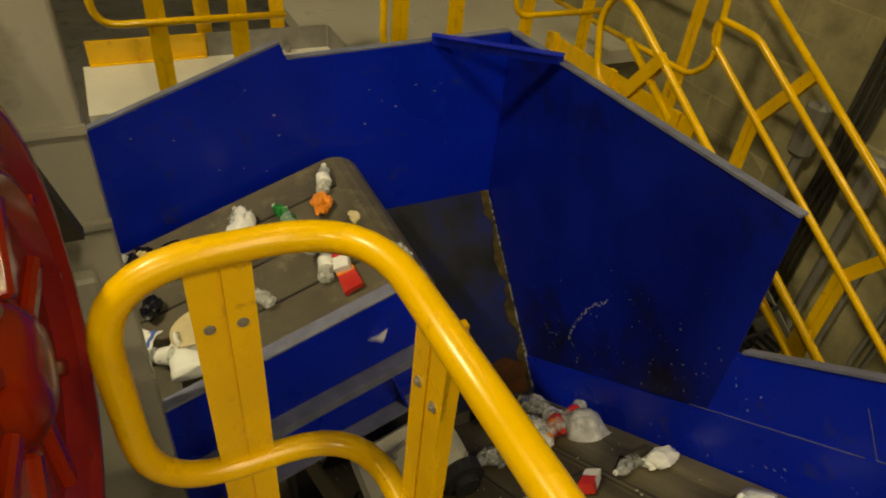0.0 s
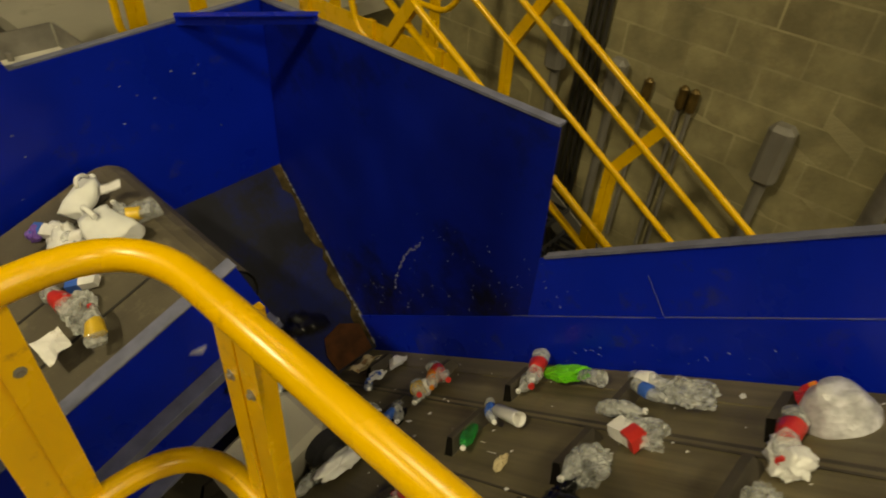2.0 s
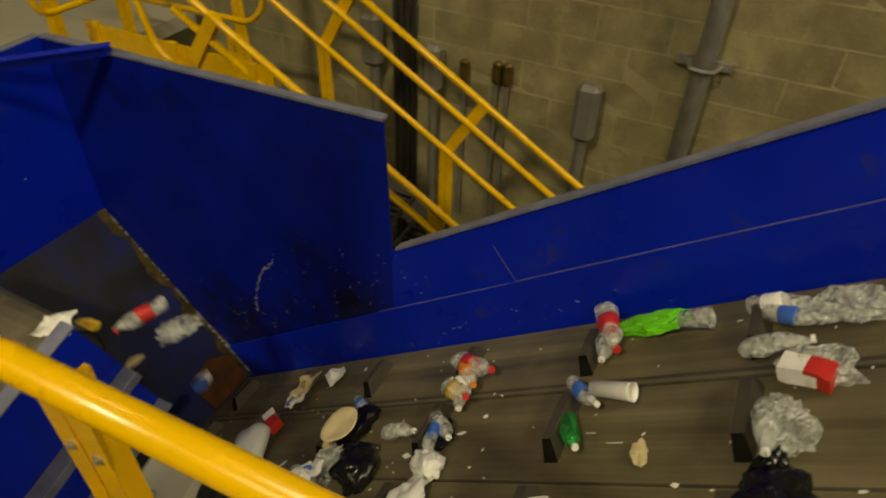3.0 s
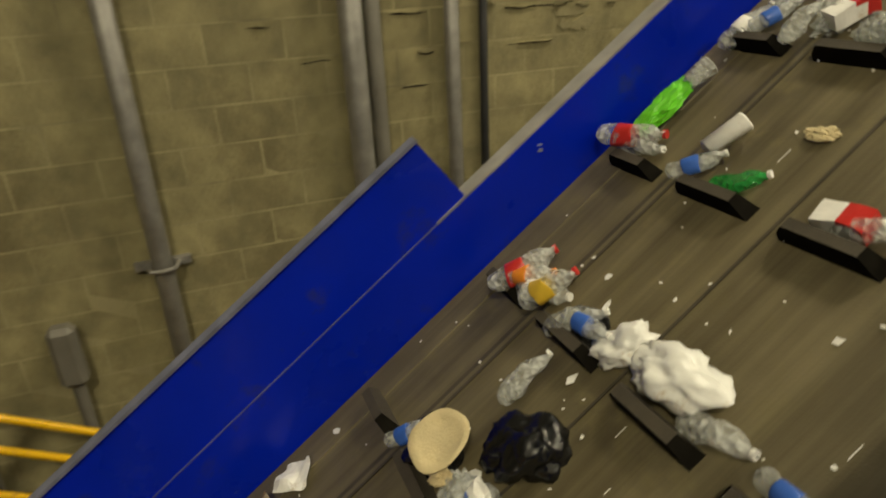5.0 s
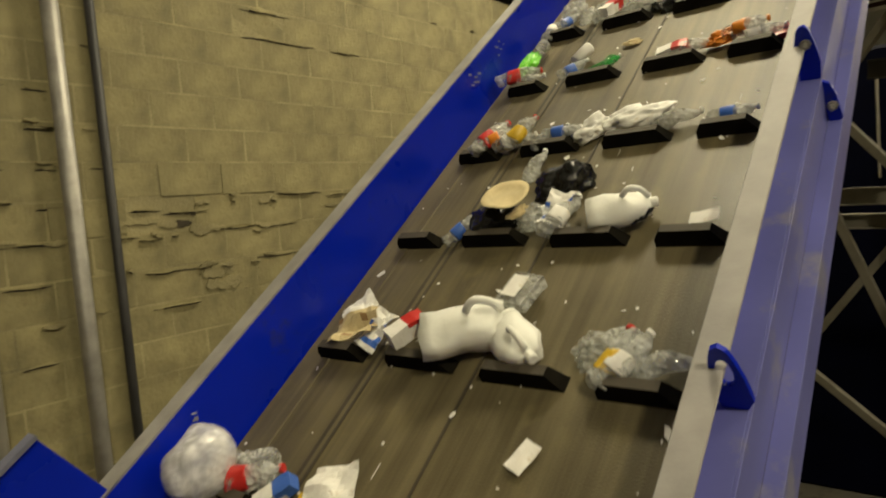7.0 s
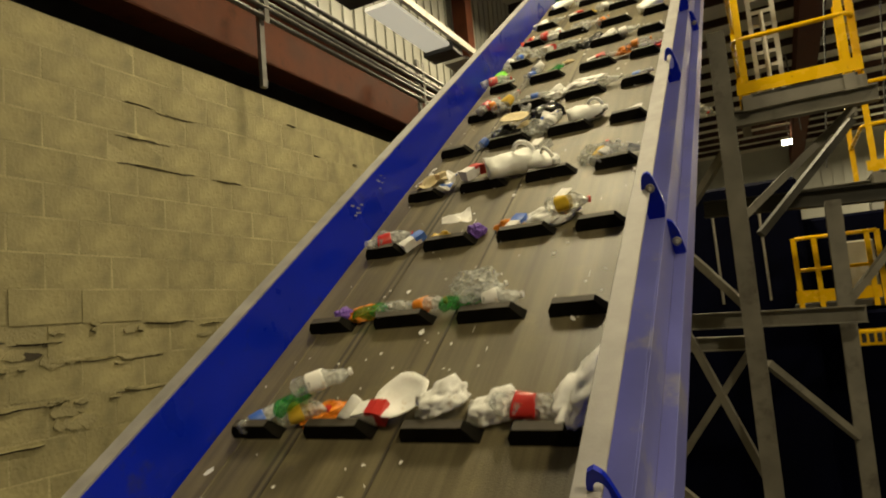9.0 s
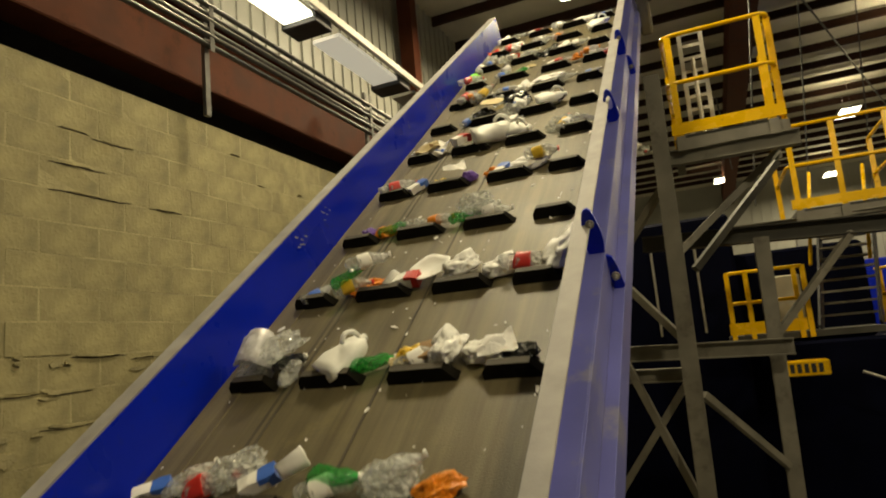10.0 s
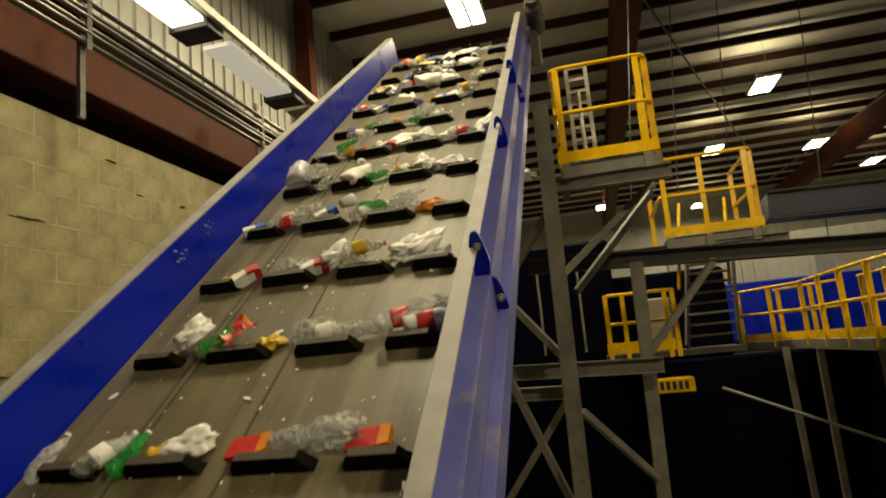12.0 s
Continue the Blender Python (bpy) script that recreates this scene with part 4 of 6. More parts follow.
def wall_services():
    # upright conduits with clamps
    for y, r, z0, z1, lab in ((-0.24, 0.062, 0.0, 7.1, "large"), (1.12, 0.075, 0.0, 7.1, "large"), (1.80, 0.05, 0.0, 7.1, "slim")):
        b = B()
        tube(b, [(WALL_X + r + 0.03, y, z0), (WALL_X + r + 0.03, y, z1)], r, 18)
        p = tagged(link_mesh("wall_pipe", b, M["galv"], smooth=True), f"{lab} galvanised pipe clamped upright to the block wall", "pipe", "wall pipes")
        if y < 1:
            for z in (3.03, 5.5):
                b = B()
                box(b, WALL_X, WALL_X + 0.05, y - 0.17, y + 0.17, z - 0.025, z + 0.025)
                tube(b, [(WALL_X + 0.05, y - 0.1, z), (WALL_X + 2 * r + 0.04, y - 0.07, z), (WALL_X + 2 * r + 0.055, y, z), (WALL_X + 2 * r + 0.04, y + 0.07, z), (WALL_X + 0.05, y + 0.1, z)], 0.014, 8)
                part("pipe_clamp", b, M["galv"], p)
    b = B()
    tube(b, [(WALL_X + 0.07, 1.27, 0), (WALL_X + 0.07, 1.27, 7.1)], 0.05, 14)
    tagged(link_mesh("wall_pipe", b, M["steel"], smooth=True), "grey steel pipe upright on the block wall", "pipe", "wall pipes")
    b = B()
    tube(b, [(WALL_X + 0.035, 2.05, 0), (WALL_X + 0.035, 2.05, 7.1)], 0.03, 10)
    tagged(link_mesh("wall_pipe", b, M["dark_steel"], smooth=True), "dark conduit upright on the block wall", "pipe", "wall pipes")
    # conduit bundle and fittings by the stair
    for i in range(4):
        b = B()
        y = -2.45 + i * 0.055
        tube(b, [(WALL_X + 0.03, y, 0), (WALL_X + 0.03, y, 7.1)], 0.018, 8)
        tagged(link_mesh("conduit", b, M["dim_steel"], smooth=True), "thin dark grey conduit in a bundle on the block wall", "conduit", "stair conduits")
    for y, z in ((-1.86, 2.62), (-1.60, 2.66), (-1.52, 2.66)):
        c = empty("brass_fitting", pose(WALL_X, y, z), "brass conduit fitting on a drop pipe", "conduit fitting", "brass fittings")
        b = B()
        box(b, 0.01, 0.075, -0.032, 0.032, -0.09, 0.09, bevel=0.02)
        part("body", b, M["copper"], c)
        b = B()
        tube(b, [(0.04, 0, -0.09), (0.04, 0, -1.3)], 0.018, 8)
        part("drop_pipe", b, M["steel"], c)
    for y, z, s in ((-0.9, 2.55, 1.25), (-2.62, 2.72, 1.2), (-2.1, 2.6, 1.1)):
        c = empty("access_fitting", pose(WALL_X, y, z), "grey conduit access fitting on the block wall", "conduit fitting", "grey fittings")
        b = B()
        box(b, 0.02, 0.13 * s, -0.065 * s, 0.065 * s, -0.17 * s, 0.17 * s, bevel=0.035)
        part("body", b, M["steel"], c)
        b = B()
        tube(b, [(0.07, 0, -0.15 * s), (0.07, 0, -1.6)], 0.032 * s, 10)
        part("drop_pipe", b, M["steel"], c)


# ---- overhead: girder, conduit rack, light panel strip ----
def overhead():
    g = empty("girder", label="red-oxide steel girder above the block wall", category="girder", kind="structure")
    i_beam("girder_beam", g, (-2.42, -10, 7.78), (-2.42, 30, 7.78), 0.30, 0.76, mat="red_steel", t=0.02)
    b = B()
    box(b, -3.4, -2.42, -10, 30, 7.0705, 7.085)
    # added dark sheet: paints the shade in the gap behind the girder
    box(b, -2.86, -2.82, -10, 30, 7.0855, 8.4)
    tagged(link_mesh("wall_cap", b, M["dark_steel"]), "dark ledge with an added sheet painting the shaded gap above the block wall", "ledge", kind="structure")
    rack = empty("conduit_rack", label="bundle of shiny galvanised conduits on strut hangers", category="conduit rack")
    for i in range(6):
        b = B()
        x, z = -2.0 + (i % 2) * 0.03, 7.68 + i * 0.075
        tube(b, [(x, -8, z), (x, 30, z)], 0.026, 10)
        part("conduit", b, M["conduit"], rack, smooth=True)
    for y in (-1.5, 1.5, 4.5, 7.5, 10.5):
        b = B()
        box(b, -2.06, -2.02, y - 0.03, y + 0.03, 7.0, 8.25)
        box(b, -1.955, -1.95, y - 0.03, y + 0.03, 7.6, 8.2)
        part("strut_hanger", b, M["conduit"], rack)
    tray = empty("light_strip", label="white panel strip light along the wall", category="light fixture")
    for i in range(6):
        y0 = 2.4 + i * 2.2
        b = B()
        box(b, -2.35, -1.95, y0, y0 + 1.6, 8.75, 8.80)
        # the second panel's glow stands in for reflected light
        part("panel", b, M["lamp_far"] if i == 1 else M["sheen_panel"] if i == 2 else M["white_sheet"], tray)
        b = B()
        box(b, -2.4, -1.9, y0 + 1.6, y0 + 1.95, 8.68, 8.85, bevel=0.01)
        part("bracket", b, M["dark_steel"], tray)
    b = B()
    bar(b, (-1.87, -4, 8.85), (-1.87, 20, 8.85), 0.06, 0.10)
    part("edge_angle", b, M["pale"], tray)
    d = bpy.data.lights.new("strip", "AREA")
    d.shape, d.size, d.size_y, d.color, d.energy = "RECTANGLE", 0.35, 1.5, LAMP_WARM, 8
    o = new("strip", d)
    o.matrix_basis = pose(-2.15, 5.4, 8.73)


# ---- mezzanine steelwork up the slope ----
def i_beam(name, parent, a, c, w, h, up=(0, 0, 1), mat="steel", t=0.012):
    """One rolled I-section as a single skin."""
    a, c = Vector(a), Vector(c)
    y = (c - a).normalized()
    x = y.cross(Vector(up)).normalized()
    z = x.cross(y)
    q = 0.006
    prof = [(-w / 2, -h / 2), (w / 2, -h / 2), (w / 2, -h / 2 + t), (q, -h / 2 + t), (q, h / 2 - t), (w / 2, h / 2 - t), (w / 2, h / 2), (-w / 2, h / 2), (-w / 2, h / 2 - t), (-q, h / 2 - t), (-q, -h / 2 + t), (-w / 2, -h / 2 + t)]
    b = B()
    lo = [b.verts.new(a + x * u + z * v) for u, v in prof]
    hi = [b.verts.new(c + x * u + z * v) for u, v in prof]
    b.faces.new(lo[::-1])
    b.faces.new(hi)
    for i in range(len(prof)):
        j = (i + 1) % len(prof)
        b.faces.new((lo[i], lo[j], hi[j], hi[i]))
    return part(name, b, M[mat], parent)


def steelwork():
    fr = empty("steel_frame", label="grey steel support frame beside the conveyor", category="steel frame")
    i_beam("column", fr, (1.58, 6.9, 0), (1.66, 6.9, 7.3), 0.16, 0.16, (0, 1, 0))
    i_beam("column", fr, (2.38, 8.0, 0), (2.50, 8.0, 5.62), 0.15, 0.15, (0, 1, 0))
    i_beam("column", fr, (0.1, 7.6, 0), (0.1, 7.6, 6.9), 0.15, 0.15, (0, 1, 0))
    i_beam("beam", fr, (0.1, 7.6, 4.50), (2.62, 7.7, 4.43), 0.15, 0.17)
    i_beam("beam", fr, (0.1, 7.35, 4.27), (1.6, 7.3, 4.24), 0.15, 0.14)
    i_beam("beam", fr, (1.2, 8.5, 5.78), (7.4, 8.6, 5.50), 0.20, 0.19, mat="dim_steel")
    i_beam("beam", fr, (2.2, 9.2, 5.86), (4.5, 9.1, 5.83), 0.12, 0.16)
    i_beam("beam", fr, (1.7, 6.95, 6.42), (2.9, 6.9, 6.40), 0.12, 0.15)
    for a, c in (((1.69, 7.1, 5.49), (2.75, 7.4, 6.42)), ((1.80, 7.25, 5.30), (2.78, 7.95, 6.42)), ((0.99, 7.2, 4.40), (1.55, 7.1, 3.0)), ((0.62, 7.2, 2.9), (1.55, 7.15, 4.15)),
                 ((1.70, 7.1, 4.05), (2.40, 7.9, 3.2)), ((1.1, 7.2, 5.2), (1.58, 7.0, 4.62)), ((1.15, 7.2, 5.62), (1.6, 7.0, 6.15)), ((2.50, 8.0, 4.55), (3.45, 8.5, 5.6)), ((0.6, 7.3, 2.9), (1.5, 7.1, 2.2))):
        b = B()
        bar(b, a, c, 0.07, 0.07)
        # one brace is painted darker to offset the lamp on it
        part("brace", b, M["dim_steel"] if a[0] == 1.80 else M["steel"], fr)

    def cage(x0, x1, y0, y1, z, lab, mids):
        p = empty("service_platform", label=lab, category="platform", group="service platforms")
        b = B()
        box(b, x0 + 0.03, x1 - 0.03, y0, y1, z - 0.03, z)
        part("deck", b, M["dim_steel"], p)
        b = B()
        box(b, x0, x1, y0 - 0.006, y0 + 0.05, z - 0.15, z - 0.031)
        part("edge_channel", b, M["steel"], p)
        b = B()
        box(b, x1 - 0.05, x1 + 0.006, y0 + 0.051, y1, z - 0.15, z - 0.031)
        part("edge_channel", b, M["steel"], p)
        for q in ((x0 - 0.02, x1 + 0.02, y0 - 0.02, y0 - 0.008), (x1 + 0.008, x1 + 0.02, y0 - 0.007, y1)):
            b = B()
            box(b, *q, z + 0.01, z + 0.13)
            part("toe_board", b, M["yellow"], p)
        for h in (1.07, 0.56):
            b = B()
            tube(b, [(x0, y1, z + h), (x0, y0, z + h), (x1, y0, z + h), (x1, y1, z + h)], 0.024, 8, 0.12, 4)
            part("rail", b, M["yellow"], p, smooth=True)
        for x, y in [(x0 + 0.06, y0), (x1 - 0.1, y0), (x1, y0 + 0.12), (x1, y1), (x0, y1)] + [(x, y0) for x in mids]:
            b = B()
            box(b, x - 0.032, x + 0.032, y - 0.012, y + 0.012, z - 0.13, z + 1.06)
            q = part("post", b, M["yellow"], p)
            b = B()
            box(b, x - 0.045, x + 0.045, y - 0.034, y - 0.0205, z - 0.16, z - 0.01)
            part("foot_plate", b, M["steel"], q)
        return p
    cage(1.80, 2.80, 6.88, 8.0, 6.62, "yellow-railed service platform beside the conveyor", ())
    cage(3.00, 4.22, 9.1, 10.5, 6.02, "yellow-railed service platform on grey beams", (3.55,))
    tray = empty("cable_ladder", label="galvanised cable ladder standing behind the platform", category="cable ladder")
    for x in (1.98, 2.20):
        b = B()
        box(b, x - 0.022, x + 0.022, 7.4, 7.43, 6.5, 7.95)
        part("side_rail", b, M["bright"], tray)
    for i in range(10):
        b = B()
        box(b, 2.003, 2.177, 7.405, 7.425, 6.58 + i * 0.145, 6.615 + i * 0.145)
        part("rung", b, M["bright"], tray)
    b = B()
    tube(b, [(2.09, 7.39, 6.6), (2.09, 7.39, 7.6)], 0.022, 8)
    part("cable", b, M["bright"], tray)
    # walkway with yellow rails, running towards the viewer
    wk = empty("walkway", label="yellow-railed walkway in front of blue housings", category="walkway")
    pts = [(4.72, 14.2), (5.50, 12.7), (5.42, 9.6), (5.75, 6.6)]
    dz = 4.46
    for (x0, y0), (x1, y1) in zip(pts, pts[1:]):
        run = math.hypot(x1 - x0, y1 - y0)
        nx, ny = -(y1 - y0) / run * 0.48, (x1 - x0) / run * 0.48
        b = B()
        bar(b, (x0 + nx, y0 + ny, dz - 0.03), (x1 + nx, y1 + ny, dz - 0.03), 0.94, 0.05)
        part("deck", b, M["dim_steel"], wk)
        b = B()
        bar(b, (x0, y0, dz - 0.09), (x1, y1, dz - 0.09), 0.04, 0.14)
        part("edge_channel", b, M["steel"], wk)
        b = B()
        bar(b, (x0, y0, dz + 0.08), (x1, y1, dz + 0.08), 0.012, 0.14)
        part("toe_board", b, M["yellow"], wk)
        for h in (1.0, 0.53):
            b = B()
            tube(b, [(x0, y0, dz + h), (x1, y1, dz + h)], 0.026, 8)
            part("rail", b, M["yellow"], wk, smooth=True)
            b = B()
            tube(b, [(x0 + 2 * nx, y0 + 2 * ny, dz + h), (x1 + 2 * nx, y1 + 2 * ny, dz + h)], 0.026, 8)
            part("rail", b, M["yellow"], wk, smooth=True)
        n = max(2, int(run / 0.9))
        for i in range(n):
            f = (i + 0.12) / n
            for k in (0.0, 2.0):
                x, y = x0 + (x1 - x0) * f + nx * k, y0 + (y1 - y0) * f + ny * k
                b = B()
                box(b, x - 0.038, x + 0.038, y - 0.02, y + 0.02, dz - 0.12, dz + 0.99)
                part("post", b, M["yellow"], wk)
    for x, y in ((5.55, 12.3), (5.5, 9.6), (5.75, 7.4)):
        b = B()
        box(b, x - 0.05, x + 0.05, y - 0.05, y + 0.05, 0, dz - 0.16)
        part("leg", b, M["steel"], wk)
    b = B()
    bar(b, (5.5, 9.6, 4.1), (5.9, 8.0, 2.2), 0.07, 0.07)
    part("brace", b, M["steel"], wk)
    # landing beyond the stair
    ld = empty("stair_landing", label="small yellow-railed landing with a beige box", category="landing")
    b = B()
    box(b, 2.05, 3.95, 9.92, 11.0, 4.44, 4.52)
    part("deck", b, M["dim_steel"], ld)
    b = B()
    bar(b, (2.07, 9.9, 4.62), (3.02, 9.9, 4.62), 0.012, 0.16)
    part("toe_board", b, M["yellow"], ld)
    for h in (0.87, 0.45):
        b = B()
        tube(b, [(2.15, 10.8, 4.52 + h), (2.15, 9.9, 4.52 + h), (3.06, 9.9, 4.52 + h)], 0.025, 8, 0.08, 4)
        part("rail", b, M["yellow"], ld, smooth=True)
    for x in (2.12, 2.36, 2.95, 3.06):
        b = B()
        box(b, x - 0.03, x + 0.03, 9.88, 9.92, 4.44, 5.4)
        part("post", b, M["yellow"], ld)
    b = B()
    box(b, 2.62, 3.08, 10.5, 10.8, 4.53, 5.32, bevel=0.02)
    tagged(link_mesh("electrical_box", b, M["cream"]), "beige electrical box standing on the landing", "box")
    st = empty("access_stair", label="dark steel stair between the decks", category="stair")
    for x in (3.32, 4.02):
        b = B()
        bar(b, (x - 0.12, 10.2, 4.52), (x + 0.20, 11.2, 5.95), 0.03, 0.2)
        part("stringer", b, M["dark_steel"], st)
    for i in range(8):
        f = i / 8
        b = B()
        box(b, 3.23 + 0.30 * f, 3.89 + 0.30 * f, 10.2 + f, 10.4 + f, 4.68 + 1.3 * f, 4.71 + 1.3 * f)
        part("tread", b, M["steel"], st)
    for x in (3.32, 4.02):
        b = B()
        tube(b, [(x - 0.12, 10.15, 5.4), (x + 0.20, 11.15, 6.85)], 0.025, 8)
        part("handrail", b, M["yellow"], st, smooth=True)
    # machine housings behind
    scr = empty("screen_housing", label="blue steel machine housing behind the walkway", category="machine")
    b = B()
    box(b, 4.6, 13, 15.6, 17.6, 4.31, 5.75, bevel=0.03)
    part("housing", b, M["blue"], scr)
    for x in (5.6, 6.7, 7.9, 9.2):
        b = B()
        box(b, x, x + 0.07, 15.54, 15.597, 4.4, 5.7)
        part("stiffener", b, M["blue"], scr)
    b = B()
    box(b, 7.3, 9.8, 16.0, 17.4, 5.755, 6.6, bevel=0.02)
    part("hood", b, M["cream"], scr, "beige sheet-metal hood")
    # guessed bodies, coloured near-black in place of the shaded depth
    low = empty("sorting_machine", label="near-black stand-in bodies painted as the gloom below the decks", category="machine")
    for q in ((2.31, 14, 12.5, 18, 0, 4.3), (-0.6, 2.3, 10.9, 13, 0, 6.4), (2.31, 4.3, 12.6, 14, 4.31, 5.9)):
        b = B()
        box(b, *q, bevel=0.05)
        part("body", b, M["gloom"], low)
    for x in (0.2, 1.1, 1.75):
        b = B()
        tube(b, [(x, 10.85, 4.6), (x, 10.85, 6.0)], 0.02, 8)
        part("pipe", b, M["galv"], low)
    b = B()
    box(b, 2.6, 3.13, 9.4, 9.7, 3.98, 4.17, bevel=0.015)
    jb = tagged(link_mesh("junction_box", b, M["yellow"]), "yellow vented box under the walkway", "box")
    for i in range(5):
        b = B()
        box(b, 2.68 + i * 0.08, 2.73 + i * 0.08, 9.395, 9.399, 4.02, 4.13)
        part("vent", b, M["dark_steel"], jb)
    b = B()
    tube(b, [(3.8, 11.5, 3.83), (6.7700000000000005, 11.5, 2.52)], 0.024, 8)
    tagged(link_mesh("handrail", b, M["galv"]), "bare steel handrail sloping down in the gloom", "handrail")
    b = B()
    bar(b, (4.9, 11.8, 4.38), (5.0, 11.8, 0.0), 0.09, 0.09)
    tagged(link_mesh("support_post", b, M["steel"]), "grey steel post under the far walkway", "post")
    b = B()
    box(b, 4.4, 20, 22.0, 22.15, 0, 7.6)
    x = 4.45
    while x < 20:
        box(b, x, x + 0.12, 21.95, 22.0, 0, 7.6)
        x += 0.36
    tagged(link_mesh("wall_partition", b, M["white_sheet"]), "white ribbed sheet-metal partition behind the machines", "wall", kind="structure")
    cc = empty("crossing_conveyor", label="dark blue conveyor crossing behind the platforms", category="conveyor")
    b = B()
    bar(b, (4.75, 11.0, 6.55), (12, 10.4, 6.25), 0.7, 0.36)
    part("frame", b, M["navy"], cc)
    for n in (0.20, -0.22):
        b = B()
        bar(b, (4.75, 10.6, 6.55 + n), (12, 10.0, 6.25 + n), 0.09, 0.02)
        part("flange", b, M["dim_steel"], cc)
    # thin conduits and cables under the roof
    for x0, y0, x1, y1 in ((3.5, 12, 8.5, 26), (2.8, 20, 3.4, 30), (10.23, 31.3, 11.14, 20.9), (11.14, 20.9, 12.4, 8.0)):
        b = B()
        tube(b, [(x0, y0, 11.2), (x1, y1, 11.2)], 0.022, 6)
        tagged(link_mesh("roof_conduit", b, M["galv"] if x0 > 10 else M["dim_steel"]), "thin conduit slung under the roof purlins", "conduit", "roof conduits")
    for x, y in ((3.4, 10.8), (4.3, 13.0), (5.6, 15.2), (6.9, 14.0)):
        b = B()
        tube(b, [(x, y, 12.3), (x - 0.5, y - 0.9, 8.5), (x - 0.8, y - 1.4, 6.2)], 0.011, 6)
        tagged(link_mesh("drop_cable", b, M["dark_steel"]), "thin hanger cable dropping from the roof", "cable", "drop cables")


# ---- machine at the start of the walk ----
def side_machine():
    cab = empty("control_cabinet", label="cream enamel machine cabinet with ribs", category="cabinet")
    b = B()
    box(b, 2.075, 3.4, -1.99, -1.89, 1.4, 5.6, bevel=0.006)
    part("body", b, M["cream"], cab)
    for z in (2.75, 3.42, 3.72):
        b = B()
        box(b, 2.068, 3.4, -1.889, -1.865, z, z + 0.02)
        part("rib", b, M["cream"], cab)
    b = B()
    box(b, 2.14, 2.24, -1.865, -1.80, 3.12, 3.30, bevel=0.01)
    part("switch_box", b, M["cream"], cab)
    gd = empty("belt_guard", label="dark olive sheet-metal belt guard", category="guard")
    b = B()
    plate(b, [(0, 0), (0.9, 0.0), (0.9, 1.3), (0.35, 1.3)], (2.13, -1.72, 3.50), (1, 0, 0), (0, 0.02, 1), 0.05)
    part("cover", b, M["olive"], gd)
    reel = empty("flywheel", pose(2.192, -1.082, 3.694), "glossy red cast flywheel with bolted disc", "flywheel")
    q = Vector((-0.998, 0.062, 0.0)).to_track_quat("Z", "Y").to_matrix().to_4x4()
    b = B()
    lathe(b, [(0.36, -0.05), (0.475, -0.05), (0.489, -0.04), (0.489, 0.0), (0.475, 0.012), (0.44, 0.012), (0.43, -0.02), (0.36, -0.025)], 64, q)
    part("rim", b, M["red"], reel, smooth=True)
    b = B()
    lathe(b, [(0.03, -0.05), (0.36, -0.055), (0.36, 0.005), (0.335, 0.012), (0.30, -0.045), (0.15, -0.05), (0.11, 0.0), (0.08, 0.02), (0.03, 0.025)], 48, q)
    part("disc", b, M["red"], reel, smooth=True)
    for k in range(8):
        a = k * math.tau / 8
        b = B()
        box(b, 0.13, 0.315, -0.02, 0.02, -0.05, -0.005, q @ pose(0, 0, 0, 0, 0, a * 180 / math.pi), 0.008)
        part("spoke", b, M["red"], reel)
    for k in range(12):
        a = (k + 0.5) * math.tau / 12
        b = B()
        lathe(b, [(0.016, 0.0), (0.016, 0.02), (0.010, 0.025)], 8, q @ Matrix.Translation((0.395 * math.cos(a), 0.395 * math.sin(a), -0.022)))
        part("bolt", b, M["red"], reel)
    b = B()
    lathe(b, [(0.05, -0.32), (0.05, -0.04)], 16, q)
    part("shaft", b, M["dark_steel"], reel)
    b = B()
    box(b, 2.5, 3.1, -1.4, -0.76, 2.91, 3.95, bevel=0.02)
    tagged(link_mesh("machine_base", b, M["steel"]), "grey steel machine base under the flywheel", "machine")


# ---- recyclables ----
def crumple(b, amount, scale, seed, squash=(1, 1, 1)):
    off = Vector((seed * 3.1, seed * 1.7, seed * 0.9))
    for v in b.verts:
        v.co += Vector(noise.noise_vector(v.co * scale + off)) * amount
        v.co = Vector((v.co.x * squash[0], v.co.y * squash[1], v.co.z * squash[2]))
    return b


LAID = pose(0, 0, 0, 0, 90, 0)


def bottle_parts(L, r, seed, crush=0.012):
    body = lathe(B(), [(r * 0.55, -L / 2), (r * 0.95, -L / 2 + 0.01), (r, -L * 0.38), (r * 0.94, -L * 0.3), (r, -L * 0.2), (r * 0.93, -L * 0.05), (r, L * 0.05), (r * 0.97, L * 0.18), (r * 0.75, L * 0.31), (r * 0.36, L * 0.41), (r * 0.32, L * 0.47)], 14, LAID)
    crumple(body, crush, 14, seed, (1, 1, 0.9))
    cap = lathe(B(), [(r * 0.38, L * 0.45), (r * 0.38, L * 0.5)], 12, LAID)
    lab = lathe(B(), [(r * 1.0, -L * 0.24), (r * 1.03, -L * 0.22), (r * 1.03, L * 0.02), (r * 1.0, L * 0.04)], 14, LAID)
    crumple(lab, crush, 14, seed, (1, 1, 0.9))
    return body, cap, lab


def make_bottle(name, lab, body_m, cap_m, label_m, L, r, seed, crush=0.012):
    body, cap, sleeve = bottle_parts(L, r, seed, crush)
    ob = tagged(link_mesh(name, body, M[body_m], smooth=True), lab, "bottle")
    part("cap", cap, M[cap_m], ob)
    if label_m:
        part("label", sleeve, M[label_m], ob, smooth=True)
    return ob


